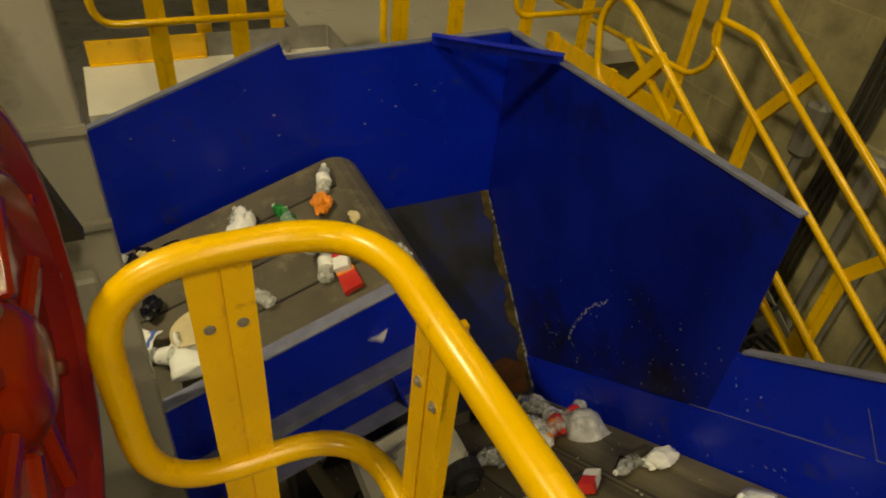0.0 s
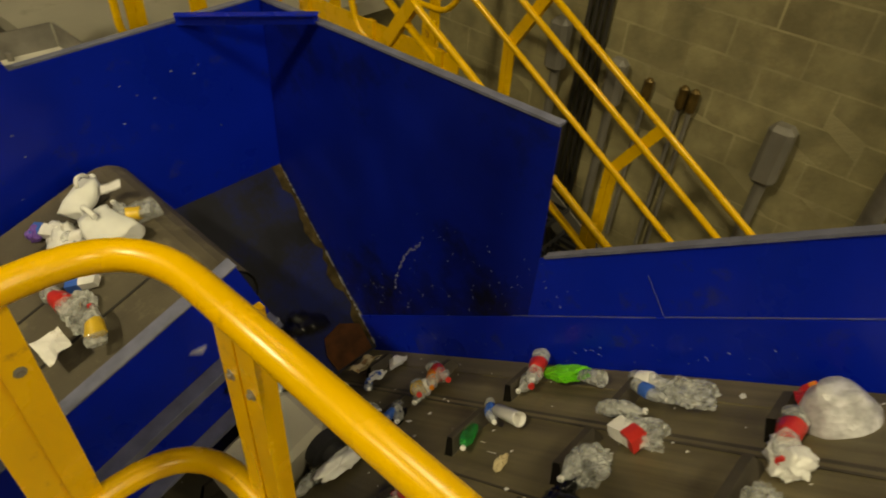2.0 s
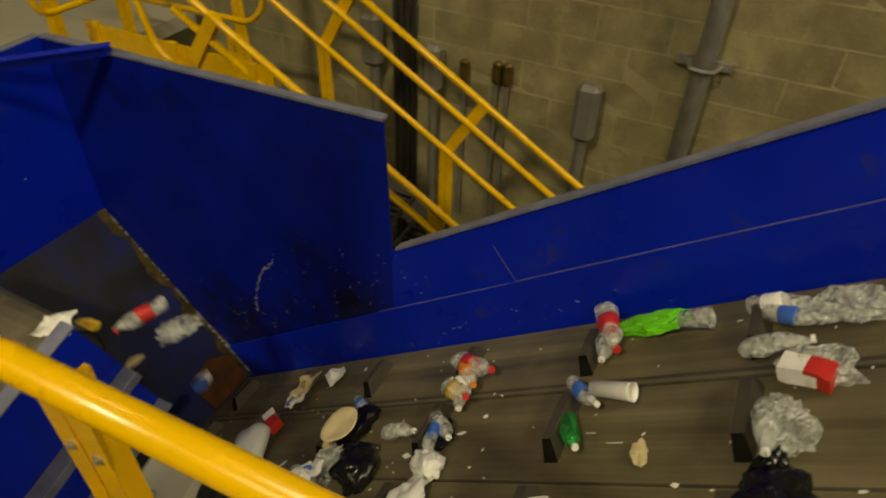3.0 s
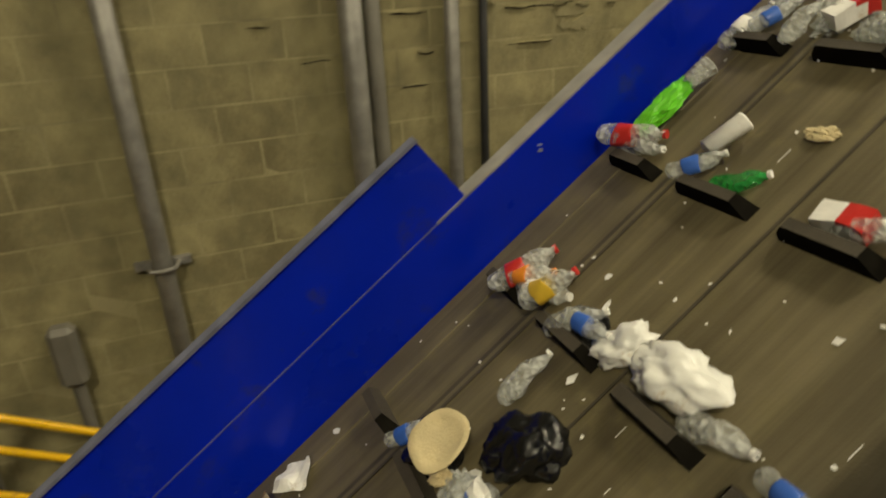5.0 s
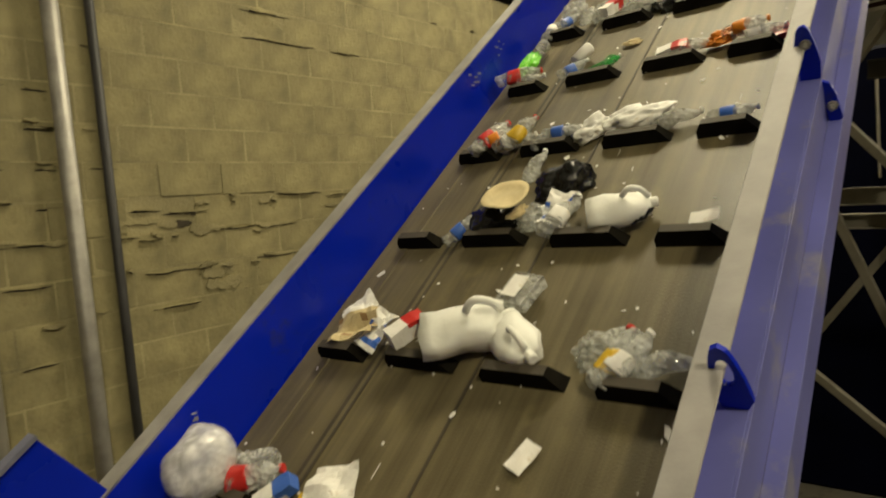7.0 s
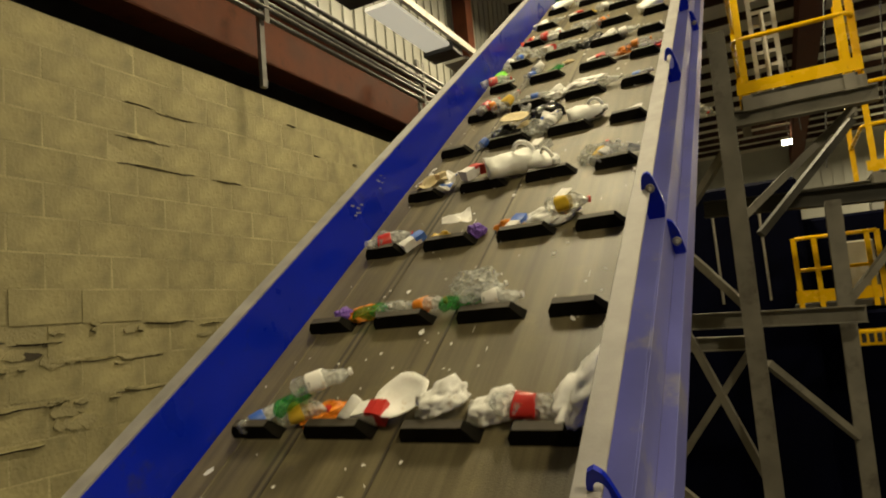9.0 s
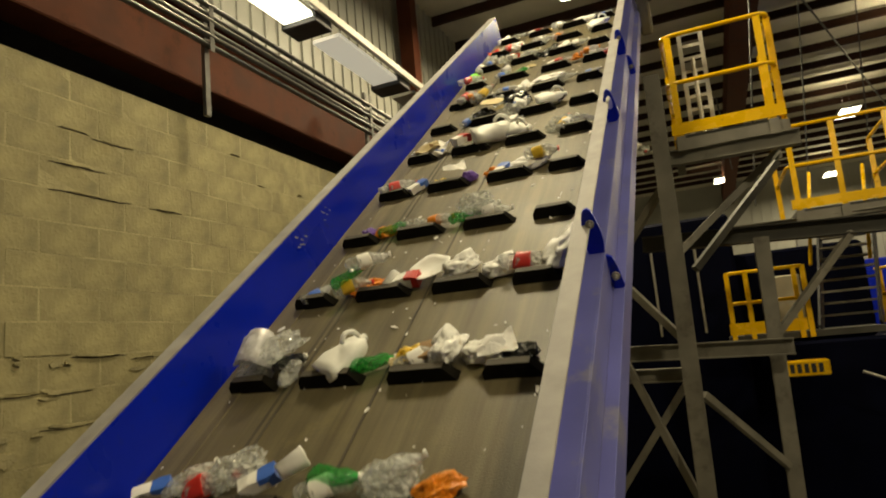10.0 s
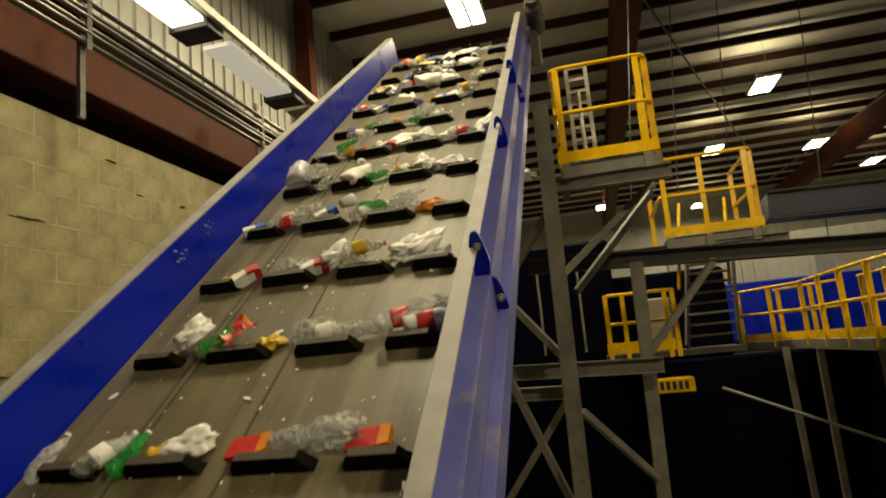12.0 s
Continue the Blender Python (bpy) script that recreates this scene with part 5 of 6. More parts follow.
def make_lump(name, lab, cat, mat, size, seed, rough=0.35, scale=9, sub=4, smooth=False):
    """A crumpled bag or wad: a squashed ball broken by sharp folds, with one flat side."""
    b = B()
    bmesh.ops.create_icosphere(b, subdivisions=sub, radius=1)
    off = Vector((seed * 2.3, seed, seed * 5.1))
    for v in b.verts:
        p = v.co + 0.25 * Vector(noise.noise_vector(v.co * 2.2 + off))
        d = 1 + rough * 1.1 * noise.noise(p * 1.4 + off) + rough * (0.32 - 0.9 * abs(noise.noise(p * scale * 0.32 + off))) + rough * 0.35 * (0.3 - abs(noise.noise(p * scale * 0.8 - off)))
        sh = 0.22 * rough * Vector((noise.noise(p * 5 + off), noise.noise(p * 5 - off), 0))
        v.co = Vector(((v.co.x * d + sh.x) * size[0], (v.co.y * d + sh.y) * size[1], max(-0.35, v.co.z * d) * size[2]))
    return tagged(link_mesh(name, b, M[mat], smooth=smooth), lab, cat)


def make_sheet(name, lab, cat, mat, w, h, seed, amp=0.03, thick=0.0016, spots=None):
    b = B()
    nx, ny = 9, 7
    grid = {}
    off = Vector((seed * 1.3, seed * 4.7, 0))
    for side in (0, 1):
        for i in range(nx):
            for j in range(ny):
                p = Vector(((i / (nx - 1) - 0.5) * w, (j / (ny - 1) - 0.5) * h, 0))
                z = amp * (noise.noise(p * 9 + off) + 0.6 * noise.noise(p * 22 + off)) + amp * 0.7
                sh = 0.25 * amp * Vector((noise.noise(p * 11 - off), noise.noise(p * 13 + off * 2), 0))
                grid[side, i, j] = b.verts.new(p + sh + Vector((0, 0, z + side * thick)))
    for i in range(nx - 1):
        for j in range(ny - 1):
            for side in (0, 1):
                q = [grid[side, i, j], grid[side, i + 1, j], grid[side, i + 1, j + 1], grid[side, i, j + 1]]
                f = b.faces.new(q if side else q[::-1])
                if spots and noise.noise(Vector((i * 0.45, j * 0.5, seed * 3.7))) > 0.16:
                    f.material_index = 1
    rim = [(i, 0) for i in range(nx)] + [(nx - 1, j) for j in range(1, ny)] + [(i, ny - 1) for i in range(nx - 2, -1, -1)] + [(0, j) for j in range(ny - 2, 0, -1)]
    for k in range(len(rim)):
        a, c = rim[k], rim[(k + 1) % len(rim)]
        b.faces.new((grid[0, a[0], a[1]], grid[0, c[0], c[1]], grid[1, c[0], c[1]], grid[1, a[0], a[1]]))
    mats = [M[mat]] + ([M[spots]] if spots else [])
    return tagged(link_mesh(name, b, mats), lab, cat)


def make_jug(name, lab, seed):
    b = B()
    bmesh.ops.create_cube(b, size=1)
    bmesh.ops.subdivide_edges(b, edges=b.edges[:], cuts=5, use_grid_fill=True)
    for v in b.verts:
        p = v.co
        k = 1.0 - 0.45 * max(0, p.x - 0.15) / 0.35
        q = Vector((p.x, p.y * k, p.z * k))
        rr = math.hypot(q.y, q.z)
        if rr > 0.52:
            q.y, q.z = q.y * 0.52 / rr, q.z * 0.52 / rr
        v.co = Vector((q.x * 0.25, q.y * 0.165, q.z * 0.10 + 0.048))
    crumple(b, 0.022, 11, seed)
    ob = tagged(link_mesh(name, b, M["milky"], smooth=True), lab, "jug")
    part("neck", lathe(B(), [(0.021, 0.12), (0.021, 0.15), (0.017, 0.155)], 12, pose(0, 0, 0.06) @ LAID), M["milky"], ob)
    h = B()
    tube(h, [(0.02, 0, 0.11), (0.05, 0, 0.15), (0.10, 0, 0.13), (0.12, 0, 0.09)], 0.012, 8, 0.03)
    part("handle", h, M["milky"], ob, smooth=True)
    return ob


def make_plate(name, lab, r, seed, mat="foam"):
    b = lathe(B(), [(0.01, 0.006), (r * 0.62, 0.006), (r * 0.72, 0.014), (r * 0.98, 0.024), (r, 0.022), (r * 0.72, 0.008), (r * 0.62, 0.0), (0.01, 0.0)], 22)
    crumple(b, 0.014, 9, seed)
    return tagged(link_mesh(name, b, M[mat], smooth=True), lab, "plate")


def make_cup(name, lab, mat, r, h, seed):
    b = lathe(B(), [(0.004, 0.006), (r * 0.70, 0.006), (r * 0.97, h), (r * 1.03, h + 0.003), (r * 1.03, h - 0.004), (r * 1.0, h - 0.006), (r * 0.73, 0.0), (0.004, 0.0)], 18, pose(-h / 2, 0, r * 0.8) @ LAID)
    crumple(b, 0.012, 12, seed)
    return tagged(link_mesh(name, b, M[mat], smooth=True), lab, "cup")


def make_carton(name, lab, mat, mark, dims, seed):
    b = B()
    bmesh.ops.create_cube(b, size=1)
    bmesh.ops.subdivide_edges(b, edges=b.edges[:], cuts=3, use_grid_fill=True)
    for v in b.verts:
        v.co = Vector((v.co.x * dims[0], v.co.y * dims[1], v.co.z * dims[2] + dims[2] * 0.5))
    crumple(b, min(dims) * 0.22, 10, seed)
    for f in b.faces:
        if f.calc_center_median().x > dims[0] * 0.12 and mark:
            f.material_index = 1
    return tagged(link_mesh(name, b, [M[mat]] + ([M[mark]] if mark else [])), lab, "carton")


def make_scraps(seed):
    b = B()
    rnd = random.Random(seed)
    for i in range(26):
        x, s = rnd.uniform(0.05, 1.42), rnd.uniform(-0.28, 0.28)
        w, h = rnd.uniform(0.003, 0.010), rnd.uniform(0.002, 0.006)
        if i % 9 == 0:
            w, h = rnd.uniform(0.012, 0.028), rnd.uniform(0.006, 0.014)
        k = rnd.randrange(4, 7)
        turn = rnd.uniform(0, math.tau)
        pol = [(w * rnd.uniform(0.5, 1.2) * math.cos(math.tau * q / k), h * rnd.uniform(0.6, 1.5) * math.sin(math.tau * q / k)) for q in range(k)]
        u, v = Vector((math.cos(turn), math.sin(turn), rnd.uniform(-0.15, 0.15))), Vector((-math.sin(turn), math.cos(turn), rnd.uniform(-0.15, 0.15)))
        plate(b, pol, (x, s, 0.0055), u, v, 0.0012)
    # pale smears along the way of the belt
    for _ in range(2):
        x, s = rnd.uniform(0.08, 1.42), rnd.uniform(-0.28, 0.2)
        box(b, x - 0.0012, x + 0.0012, s, s + rnd.uniform(0.02, 0.09), 0.0045, 0.0052)
    return tagged(link_mesh("paper_scraps", b, M["paper"]), "small white paper scraps scattered on the belt", "scraps", kind="stuff")


PROTO = {}


def prototypes():
    """One of each kind; the first use takes it, later uses copy it."""
    P = PROTO
    P["cola"] = make_bottle("plastic_bottle", "crushed clear bottle with red label and red cap", "clear", "red_label", "red_label", 0.30, 0.048, 1.0, 0.02)
    P["water"] = make_bottle("plastic_bottle", "crushed clear water bottle with blue label", "clear", "foam", "blue_label", 0.22, 0.034, 2.0, 0.012)
    P["clear1"] = make_bottle("plastic_bottle", "crumpled clear plastic bottle without label", "clear", "foam", None, 0.24, 0.038, 3.0, 0.022)
    P["clear2"] = make_bottle("plastic_bottle", "flattened clear plastic bottle with paper label", "clear", "foam", "paper", 0.26, 0.042, 4.0, 0.025)
    P["juice"] = make_bottle("plastic_bottle", "crushed clear bottle with orange label", "clear", "orange_label", "orange_label", 0.23, 0.042, 5.0, 0.018)
    P["yellowlab"] = make_bottle("plastic_bottle", "crushed clear bottle with yellow label", "clear", "red_label", "yellow_bit", 0.25, 0.045, 5.5, 0.02)
    P["green"] = make_bottle("plastic_bottle", "crushed green plastic bottle", "green_pet", "foam", None, 0.22, 0.036, 6.0, 0.02)
    P["orange"] = make_lump("plastic_bag", "crumpled orange plastic bag", "bag", "orange_label", (0.085, 0.05, 0.035), 7.0, 0.5)
    P["limebag"] = make_lump("snack_bag", "crumpled lime-green snack bag", "bag", "green_bag", (0.15, 0.06, 0.035), 8.0, 0.4)
    P["whitebag"] = make_lump("plastic_bag", "large crumpled white plastic bag", "bag", "foam", (0.155, 0.08, 0.045), 9.0, 0.42, 8, 4, True)
    P["smallbag"] = make_lump("plastic_bag", "small crumpled white plastic bag", "bag", "foam", (0.10, 0.065, 0.05), 10.0, 0.5, 9, 4, True)
    P["blackbag"] = make_lump("trash_bag", "crumpled shiny black plastic bag", "bag", "black_bag", (0.13, 0.10, 0.08), 11.0, 0.4, 7, 4, True)
    P["clearfilm"] = make_lump("plastic_film", "crumpled clear plastic film", "film", "clear", (0.12, 0.07, 0.05), 12.0, 0.6)
    P["clearbox"] = make_carton("plastic_tub", "crushed clear plastic food tub", "clear", None, (0.17, 0.13, 0.05), 13.0)
    P["paper"] = make_sheet("paper_sheet", "crumpled white sheet of paper", "paper", "paper", 0.17, 0.13, 14.0)
    P["label"] = make_sheet("label_sheet", "white paper label stuck on a clear tub", "label", "paper", 0.11, 0.07, 14.5, 0.006)
    P["magazine"] = make_sheet("magazine", "crumpled magazine with coloured pictures", "paper", "cream_paper", 0.22, 0.15, 15.0, 0.04, 0.004, "card")
    P["flyer"] = make_sheet("flyer", "creased white and blue printed flyer", "paper", "paper", 0.19, 0.14, 16.0, 0.035, 0.002, "blue_label")
    P["creamplate"] = make_plate("paper_plate", "stained cream paper plate", 0.115, 17.0, "cream_paper")
    P["plate"] = make_plate("foam_plate", "white foam plate with wavy rim", 0.125, 18.0)
    P["cup"] = make_cup("paper_cup", "white paper cup lying on its side", "foam", 0.042, 0.11, 19.0)
    P["clearcup"] = make_cup("plastic_cup", "clear plastic cup lying on its side", "clear", 0.045, 0.12, 20.0)
    P["jug"] = make_jug("milk_jug", "dented milky plastic jug", 21.0)
    P["bigjug"] = make_jug("milk_jug", "large dented white plastic jug with red printed label", 21.5)
    for o in (P["bigjug"], *P["bigjug"].children):
        o.data.transform(Matrix.Scale(1.3, 4))
    g = B()
    bmesh.ops.create_grid(g, x_segments=5, y_segments=4, size=0.5)
    for v in g.verts:
        v.co = Vector((v.co.x * 0.07 - 0.03, v.co.y * 0.05, 0.128 - 0.9 * (v.co.y * 0.05) ** 2 * 8))
    bmesh.ops.solidify(g, geom=g.faces[:], thickness=0.012)
    part("label", g, M["red_label"], P["bigjug"], "red printed label", True)
    P["redpaper"] = make_sheet("red_wrapper", "crumpled red and white paper wrapper standing up", "wrapper", "red_label", 0.17, 0.14, 33.0, 0.07, 0.003, "orange_label")
    P["carton"] = make_carton("drink_carton", "crushed white carton with red print", "paper", "red_label", (0.17, 0.075, 0.06), 22.0)
    P["bluecarton"] = make_carton("drink_carton", "crushed white carton with blue print", "paper", "blue_label", (0.16, 0.07, 0.05), 23.0)
    P["redbox"] = make_carton("card_box", "flattened red and orange card box", "red_label", "orange_label", (0.17, 0.10, 0.03), 24.0)
    P["card"] = make_carton("cardboard_piece", "torn piece of brown cardboard", "card", None, (0.15, 0.11, 0.02), 25.0)
    P["tan"] = make_lump("paper_wad", "stained tan paper wad", "paper", "cream_paper", (0.046, 0.024, 0.015), 26.0, 0.6)
    P["whitebottle"] = make_bottle("detergent_bottle", "white plastic detergent bottle with red label", "foam", "foam", "red_label", 0.27, 0.052, 27.0, 0.012)
    P["tube"] = make_cup("paper_tube", "white paper tube lying on its side", "paper", 0.04, 0.17, 28.0)
    P["purple"] = make_lump("wrapper", "crumpled purple plastic wrapper", "wrapper", "purple", (0.05, 0.045, 0.05), 29.0)
    P["yellow"] = make_lump("wrapper", "crumpled yellow plastic wrapper", "wrapper", "yellow_bit", (0.07, 0.04, 0.03), 30.0, 0.5)
    P["darkbit"] = make_lump("film_scrap", "dark crumpled film scrap", "film", "black_bag", (0.07, 0.05, 0.03), 31.0, 0.5)
    P["foil"] = make_lump("foil_tray", "crushed silver foil wrapper", "foil", "galv", (0.09, 0.06, 0.04), 32.0, 0.5)
    for ob in P.values():
        for o in (ob, *ob.children):
            o.data.transform(Matrix.Scale(0.82, 4))
    for j in range(4):
        P["scraps%d" % j] = make_scraps(40 + j)


TAKEN = set()


def take(kind):
    if kind not in TAKEN:
        TAKEN.add(kind)
        return PROTO[kind]
    return copy_thing(PROTO[kind], Matrix.Identity(4))


# What lies in each row of cleats, counted up the slope: kind, place across the belt, turn, lift off the belt.
ROWS = {
    -6: [("clear1", .2, 20, 0), ("smallbag", .5, 40, 0), ("water", .7, 10, 0), ("paper", 1.0, 30, 0), ("cola", 1.25, -20, 0)],
    -5: [("clear1", .10, 80, 0), ("clear2", .33, 60, 0), ("green", .42, 75, 0), ("yellow", .52, 0, 0), ("smallbag", .62, 20, 0), ("redbox", .85, 5, 0), ("clearcup", .98, 10, 0), ("clearfilm", 1.12, 0, 0), ("redbox", 1.25, 3, 0)],
    -4: [("tan", .26, 10, 0), ("smallbag", .34, 60, .05), ("card", .42, 30, 0), ("green", .47, 50, .02), ("redpaper", .54, 60, .03), ("yellow", .68, 10, 0), ("clearfilm", .85, 0, 0), ("clear2", .95, 5, 0), ("clear1", 1.10, 0, 0), ("cola", 1.26, 30, .02), ("whitebottle", 1.36, 10, 0)],
    -3: [("yellow", .24, 10, 0), ("carton", .34, 35, 0), ("clearfilm", .55, 0, 0), ("carton", .70, 10, 0), ("smallbag", .80, 40, .04), ("clear1", .92, -15, 0), ("yellowlab", .95, 10, .05), ("tan", 1.02, 0, 0), ("whitebag", 1.20, 35, .03), ("paper", 1.28, 0, 0)],
    -2: [("bluecarton", .13, 30, 0), ("cola", .35, 15, 0), ("clearfilm", .45, 20, .03), ("bluecarton", .58, 30, .03), ("cup", .70, 60, .06), ("clear2", .82, 20, 0), ("green", .85, 0, .03), ("clearfilm", 1.0, 0, 0), ("clear1", 1.05, 30, .05), ("orange", 1.16, 10, 0)],
    -1: [("clearbox", .18, 10, 0), ("clearfilm", .30, 60, .07), ("darkbit", .34, 30, .03), ("clear1", .38, 90, 0), ("jug", .60, 65, 0), ("green", .74, 20, 0), ("tan", .84, 10, .02), ("clear2", .94, 30, 0), ("card", .97, 15, .04), ("yellow", .90, 0, .03), ("smallbag", 1.18, 0, 0), ("paper", 1.22, 20, .03), ("darkbit", 1.30, 0, 0)],
    0: [("water", .20, 60, 0), ("green", .38, 40, .05), ("clear2", .50, 30, .10), ("yellowlab", .40, 10, 0), ("orange", .46, 35, 0), ("cup", .60, 80, 0), ("carton", .68, 0, 0), ("plate", .78, 15, .03), ("smallbag", 1.12, 20, 0), ("cola", 1.25, 5, 0), ("whitebag", 1.40, 70, .04)],
    1: [("purple", .25, 0, 0), ("orange", .34, 20, 0), ("green", .40, 10, 0), ("clear1", .53, 10, 0), ("juice", .66, 5, 0), ("green", .82, 10, 0), ("clearfilm", .86, 0, .05), ("clear2", .97, 0, 0)],
    2: [("clearfilm", .18, 0, 0), ("cola", .22, 30, 0), ("bluecarton", .36, 50, 0), ("yellow", .50, 0, 0), ("tan", .56, 40, 0), ("paper", .60, 20, .07), ("purple", .70, 0, 0), ("bluecarton", .90, 70, 0), ("orange", .86, 0, 0), ("whitebag", 1.05, 10, 0), ("yellowlab", 1.15, 0, .04)],
    3: [("paper", .14, 50, 0, .16), ("magazine", .24, 20, .02), ("flyer", .34, 70, .03), ("carton", .50, 60, .04), ("bigjug", .72, 25, 0), ("jug", .90, -35, 0), ("clearbox", .84, 80, .02, .22), ("label", .84, 80, .085, .20), ("clearfilm", 1.18, 0, 0), ("clear2", 1.24, 60, 0), ("clear1", 1.34, 20, 0), ("yellowlab", 1.22, 80, 0), ("label", 1.06, 70, 0, -.34)],
    4: [("water", .40, 60, 0), ("blackbag", .50, 0, -.02), ("creamplate", .60, 10, .09), ("tan", .66, 40, .06), ("blackbag", .76, 40, 0, .22), ("clear1", .58, 85, 0, .42), ("clearfilm", .74, 0, 0), ("clear2", .84, 70, .02), ("flyer", .82, 80, .05), ("jug", 1.04, 20, 0), ("label", 1.32, 5, .02), ("darkbit", 1.08, 20, .02)],
    5: [("cola", .26, 70, .02), ("juice", .30, 40, .02), ("yellowlab", .42, 60, .03), ("clear2", .38, 20, 0), ("clear1", .56, 50, 0), ("water", .62, 10, .02), ("darkbit", .60, 0, 0), ("smallbag", .74, 40, 0), ("whitebag", .93, 5, .02), ("clear1", 1.10, 10, 0), ("water", 1.30, 0, 0)],
    6: [("cola", .15, 25, .02), ("clear1", .20, 10, 0), ("limebag", .12, 85, .02, .15), ("clearcup", .15, 90, .01, .36), ("water", .46, 50, .02), ("tube", .47, 82, .02, .12), ("green", .62, 35, 0), ("tan", .68, 20, 0, .28), ("carton", .95, 5, 0), ("clear1", 1.03, 15, 0), ("orange", 1.15, 10, .02), ("juice", 1.25, 5, .03), ("clear2", 1.3, 0, 0), ("redbox", 1.42, 20, 0)],
    7: [("clear2", .12, 80, 0), ("water", .20, 75, .02, .05), ("clearfilm", .18, 85, .02, .16), ("clearfilm", .40, 80, 0, .08), ("carton", .44, 70, .01, .1), ("clear1", .34, 95, .03), ("clearfilm", .60, 10, 0), ("clear1", .64, 5, .02), ("blackbag", .84, 20, -.03), ("darkbit", .75, 0, 0), ("smallbag", .95, 0, 0), ("clear2", 1.1, 0, 0), ("paper", 1.3, 10, 0)],
    8: [("redpaper", .13, 30, 0), ("cola", .33, 10, 0), ("smallbag", .40, 30, 0), ("clearfilm", .62, 20, 0), ("clear1", .72, 40, 0), ("juice", .84, 70, 0), ("paper", .98, 10, 0), ("jug", 1.25, 20, 0)],
    9: [("smallbag", .14, 0, 0), ("clear1", .30, 20, 0), ("carton", .50, 40, 0), ("yellow", .62, 10, 0), ("clear2", .80, 30, 0), ("whitebag", 1.05, 20, 0), ("water", 1.28, 15, 0)],
    10: [("jug", .25, 20, 0), ("clearfilm", .48, 0, 0), ("water", .66, 30, 0), ("redbox", .90, 20, 0), ("smallbag", 1.1, 0, 0), ("clear1", 1.3, 40, 0)],
}
FILL = ["clear1", "clear2", "smallbag", "clearfilm", "paper", "carton", "water", "green", "cola", "jug", "tan", "juice", "whitebag", "bluecarton", "yellow", "cup", "plate"]
LAND_S = -2.45


EASE = (0.067, 0.133, 0.2, 0.3, 0.433, 0.6, 0.8, 1.1, 1.5)


def key_times(corners, extra=()):
    """Times close together round each corner of a path and wider apart along its straights."""
    ts = {0.0, 12.0} | {float(k) for k in range(1, 12)}
    for c in corners:
        for d in (0.0,) + EASE:
            ts |= {c - d, c + d}
    ts |= set(extra)
    snapped = sorted({round(t * FPS) for t in ts if 0.0 <= t <= 12.0})
    out = [snapped[0]]
    for k in snapped[1:]:
        if k - out[-1] >= 2 or k == 12 * FPS:
            out.append(k)
    return [k / FPS for k in out]



def item_path(x, s0, lift, turn, tilt, feed_y, land_s):
    """Rows of a piece that rides the feed belt, drops through the chute, climbs the slope and falls off its head."""
    land = (land_s - s0) / SPEED
    head = land - 0.6
    end = (S_HEAD + 0.05 - s0) / SPEED

    # what lies at the foot of the slide at the start waits for the belt to catch it
    hold = -5.1 < s0 < LAND_S and x < 0.48
    rest = -2.30 + 0.26 * math.sin(x * 40 + turn * 1.7 + s0 * 9)

    def ride(t):
        s = s0 + SPEED * t
        return SLOPE @ pose(x, max(s, rest) if hold else s, 0.008 + lift, 0, tilt, turn)

    def feed(t):
        return FM @ pose(-FEED_SPEED * (head - t), feed_y, 0.008 + lift, 0, 0, turn + 70)

    def place(t):
        if t >= end:
            f = min(1.0, (t - end) / 0.5)
            return Matrix.Translation((0, 0.5 * f, -1.5 * f * f)) @ ride(end)
        if t >= land or hold:
            return ride(t)
        if t <= head:
            return feed(t)
        f = (t - head) / 0.6
        a, c = feed(head), ride(land)
        p = a.translation.lerp(c.translation, f)
        p.z = a.translation.z + (c.translation.z - a.translation.z) * f * f
        return Matrix.LocRotScale(p, a.to_quaternion().slerp(c.to_quaternion(), f), None)
    ts = key_times(((rest - s0) / SPEED, end, end + 0.5) if hold else (head, land, end, end + 0.5), (head + 0.3,))
    return [(t, place(t)) for t in ts]


ITEMS = []


def recyclables():
    rnd = random.Random(11)
    prototypes()
    for j in range(-6, 26):
        s0 = ROW0 + j * PITCH
        spec = ROWS.get(j)
        if spec is None:
            spec = [(FILL[rnd.randrange(len(FILL))], 0.16 + 1.2 * i / 6 + rnd.uniform(-0.06, 0.06), rnd.uniform(-60, 60), 0.0) for i in range(7)]
        if j <= 1:
            spec = spec + [(FILL[rnd.randrange(4)], rnd.uniform(0.15, 1.35), rnd.uniform(0, 90), 0.03)]
        for kind, x, turn, lift, *up in spec:
            ob = take(kind)
            ob["group"] = "recyclables on the belts"
            flat = PROTO[kind]
            zmin = min(v.co.z for v in flat.data.vertices)
            depth = max(abs(v.co.y) for v in flat.data.vertices)
            ds = 0.032 + depth * 0.72 + lift * 0.5 + (up[0] * 0.88 if up else 0.0)
            ITEMS.append((ob, item_path(x, s0 + ds, lift - zmin, turn, rnd.uniform(-8, 8), rnd.uniform(-0.42, 0.42), LAND_S + rnd.uniform(0, 0.5))))
        # scraps stick to the belt and come round with it from under the tail
        ob = take("scraps%d" % (j % 4))
        CLEATS.append((ob, 0.0, (s0 + 0.3 - S_TAIL) % (2 * (S_HEAD - S_TAIL) + 2 * math.pi * R_PULLEY)))


BOWL = []


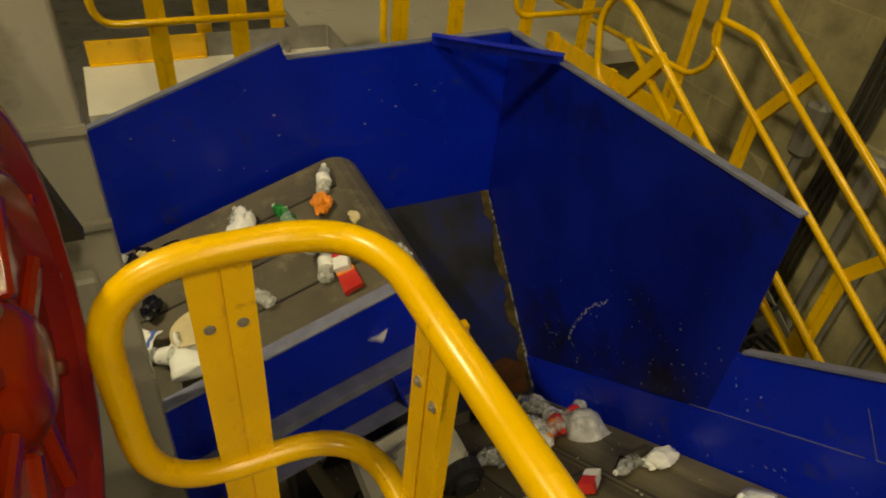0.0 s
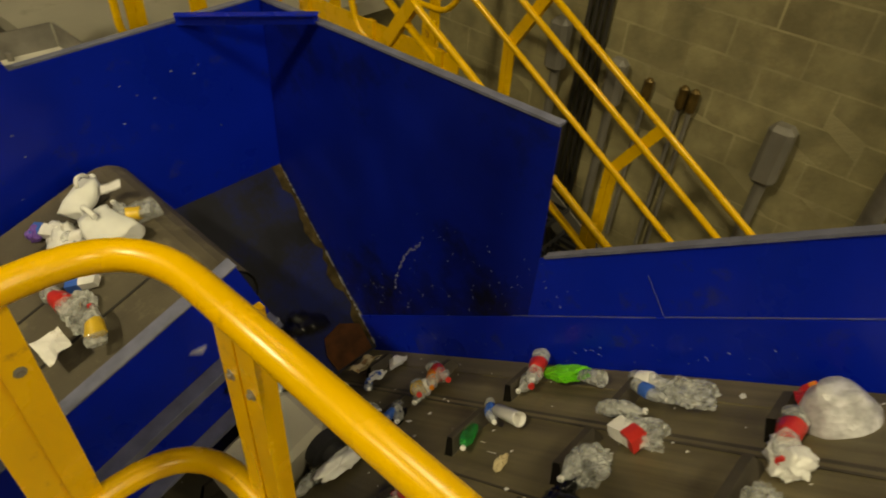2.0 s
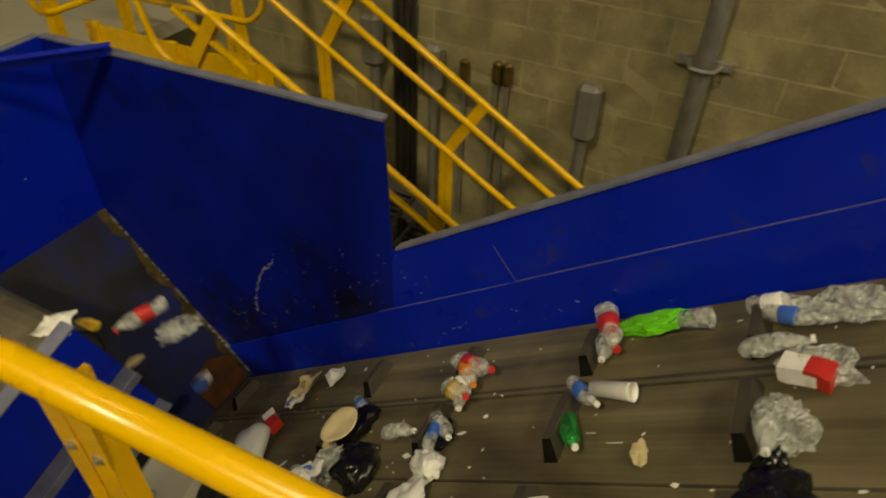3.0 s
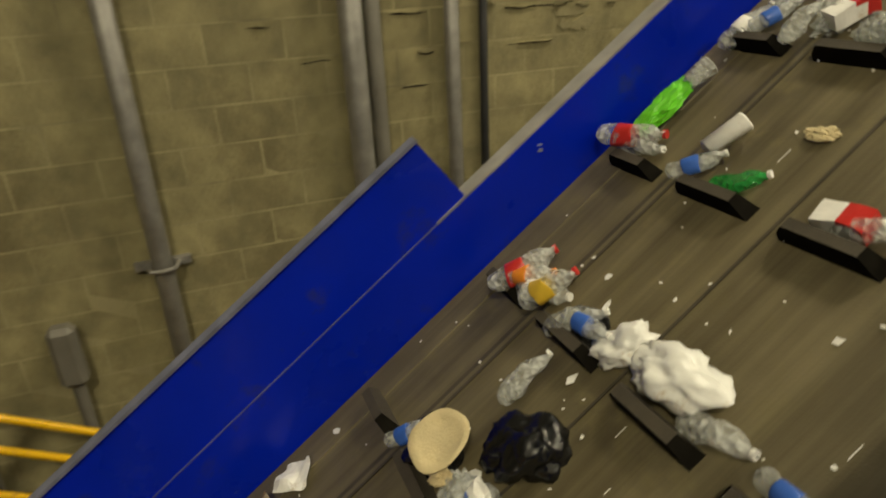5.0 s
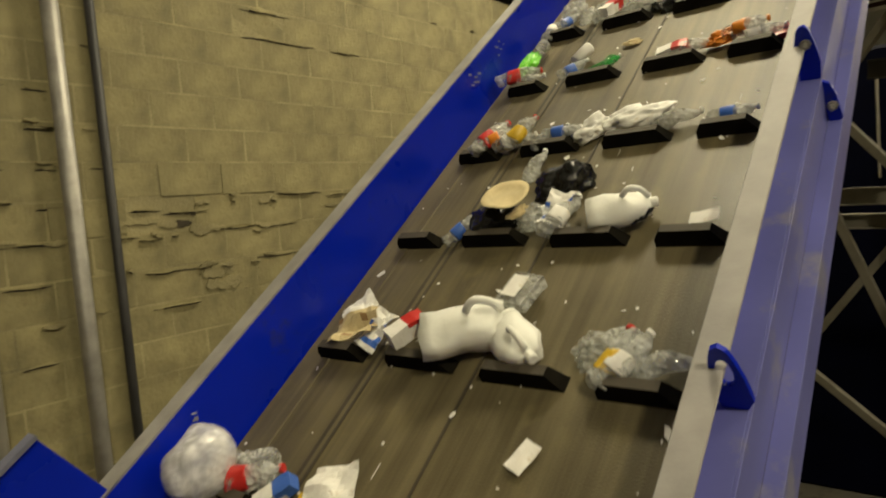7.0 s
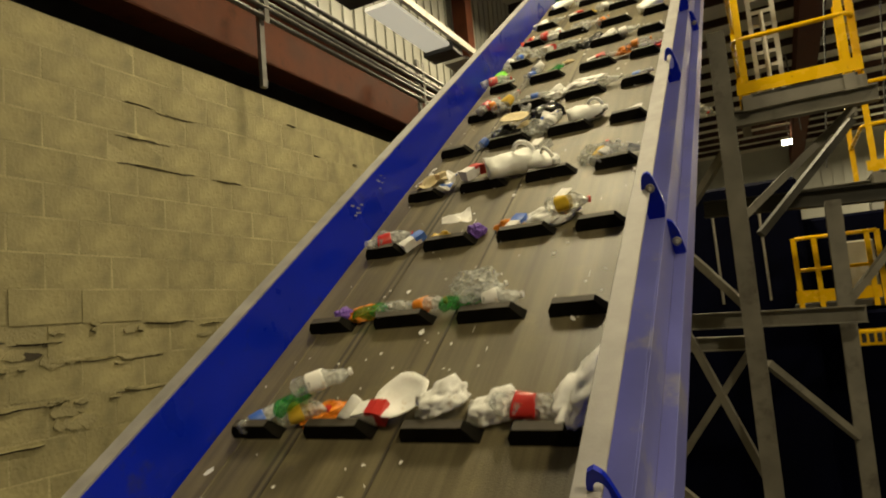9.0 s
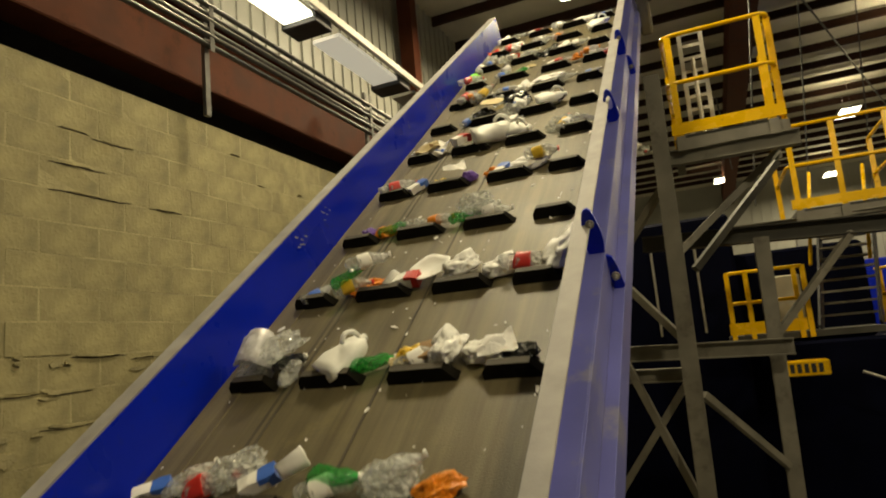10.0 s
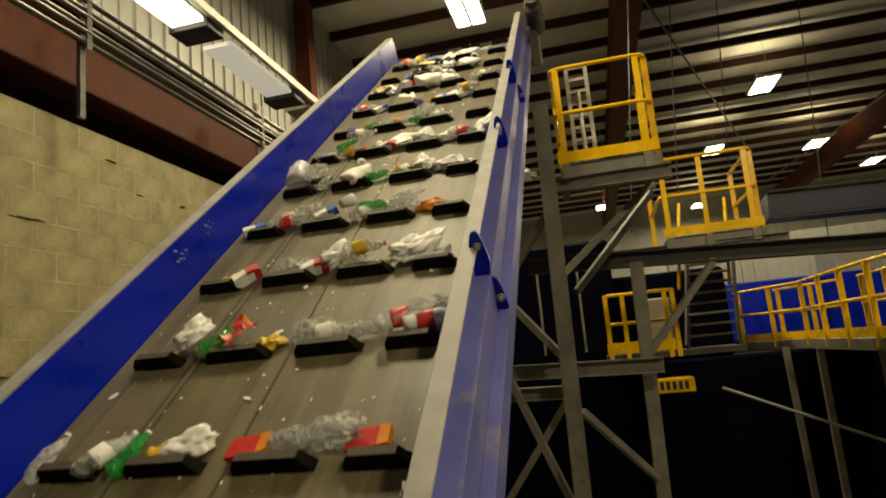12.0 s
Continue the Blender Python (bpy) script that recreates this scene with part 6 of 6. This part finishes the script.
def rolling_bowl():
    """A light tub that comes in on the belt, rolls back down the slope and is caught by a lower row."""
    b = lathe(B(), [(0.01, 0.0), (0.055, 0.0), (0.062, 0.03), (0.085, 0.05), (0.122, 0.14), (0.128, 0.175), (0.133, 0.172), (0.126, 0.135), (0.09, 0.046), (0.066, 0.024), (0.06, -0.004), (0.01, -0.005)], 28, pose(0, 0, -0.08))
    bmesh.ops.scale(b, vec=(0.88, 0.88, 0.78), verts=b.verts)
    crumple(b, 0.028, 9, 50.0)
    ob = tagged(link_mesh("plastic_tub", b, M["frosted"], smooth=True), "crumpled translucent white plastic tub rolling down the belt", "tub")
    ob["group"] = "recyclables on the belts"
    ride = lambda t: (t, SLOPE @ pose(0.17, -1.95 + SPEED * t, 0.055, 165, 5, 0))
    roll = ((4.5, .22, 2.75, .09, 15, 8), (4.8, .30, 3.06, .12, 25, 12), (5.0, .34, 3.18, .12, 30, 15), (5.2, .37, 3.14, .12, 40, 18), (5.4, .39, 2.98, .12, 60, 20), (5.6, .46, 2.72, .12, 85, 25), (5.8, .45, 2.64, .12, 120, 30), (6.0, .41, 2.50, .12, 165, 40), (6.2, .37, 2.26, .13, 225, 50), (6.4, .33, 1.98, .13, 280, 55),
            (6.6, .24, 1.78, .14, 335, 50), (6.8, .15, 1.60, .15, 385, 40), (7.0, .11, 1.48, .15, 425, 30), (7.2, .13, 1.44, .14, 460, 25), (7.4, .16, 1.36, .14, 510, 20), (7.6, .18, 1.20, .13, 570, 15), (7.8, .19, 1.02, .11, 635, 12))
    BOWL.append((ob, [ride(t) for t in (0.0, 0.5, 1.0, 2.0, 3.0, 3.6, 4.0, 4.2)] + [(t, SLOPE @ pose(x, s, n, rx + 150, ry, 0)) for t, x, s, n, rx, ry in roll]
                 + [(t, SLOPE @ pose(0.20, 1.90 + SPEED * (t - 9.0), 0.09, 850, 10, 0)) for t in (8.0, 8.2, 8.5, 9.0, 10.0, 11.0, 12.0)]))


def motions():
    for ob, x, d0 in CLEATS:
        top, arc = S_HEAD - S_TAIL, math.pi * R_PULLEY
        total = 2 * top + 2 * arc
        marks = [0, top, top + arc / 3, top + 2 * arc / 3, top + arc, 2 * top + arc, 2 * top + 4 * arc / 3, 2 * top + 5 * arc / 3]
        cs = [(q + lap * total - d0) / SPEED for q in marks for lap in (0, 1)]
        cs = [c for c in cs if -0.5 < c < 12.5]
        rows = []
        for t in key_times(cs) if cs else (0.0, 12.0):
            s, n, a = loop_pose(d0 + SPEED * t)
            m = pose(x, s, n, a, 0, 0)
            rows.append((t, m if ob.parent else SLOPE @ m))
        walk(ob, rows)
    for ob, rows in ITEMS + BOWL:
        walk(ob, rows)


# ---- build ----
hall()
roof_frame()
ceiling_lamps()
conveyor_frame()
moving_belt()
chute()
paint_chips()
feed_conveyor()
near_platform()
rear_platform()
stair()
wall_services()
wall_cracks()
overhead()
steelwork()
side_machine()
recyclables()
rolling_bowl()
block_wall()
motions()
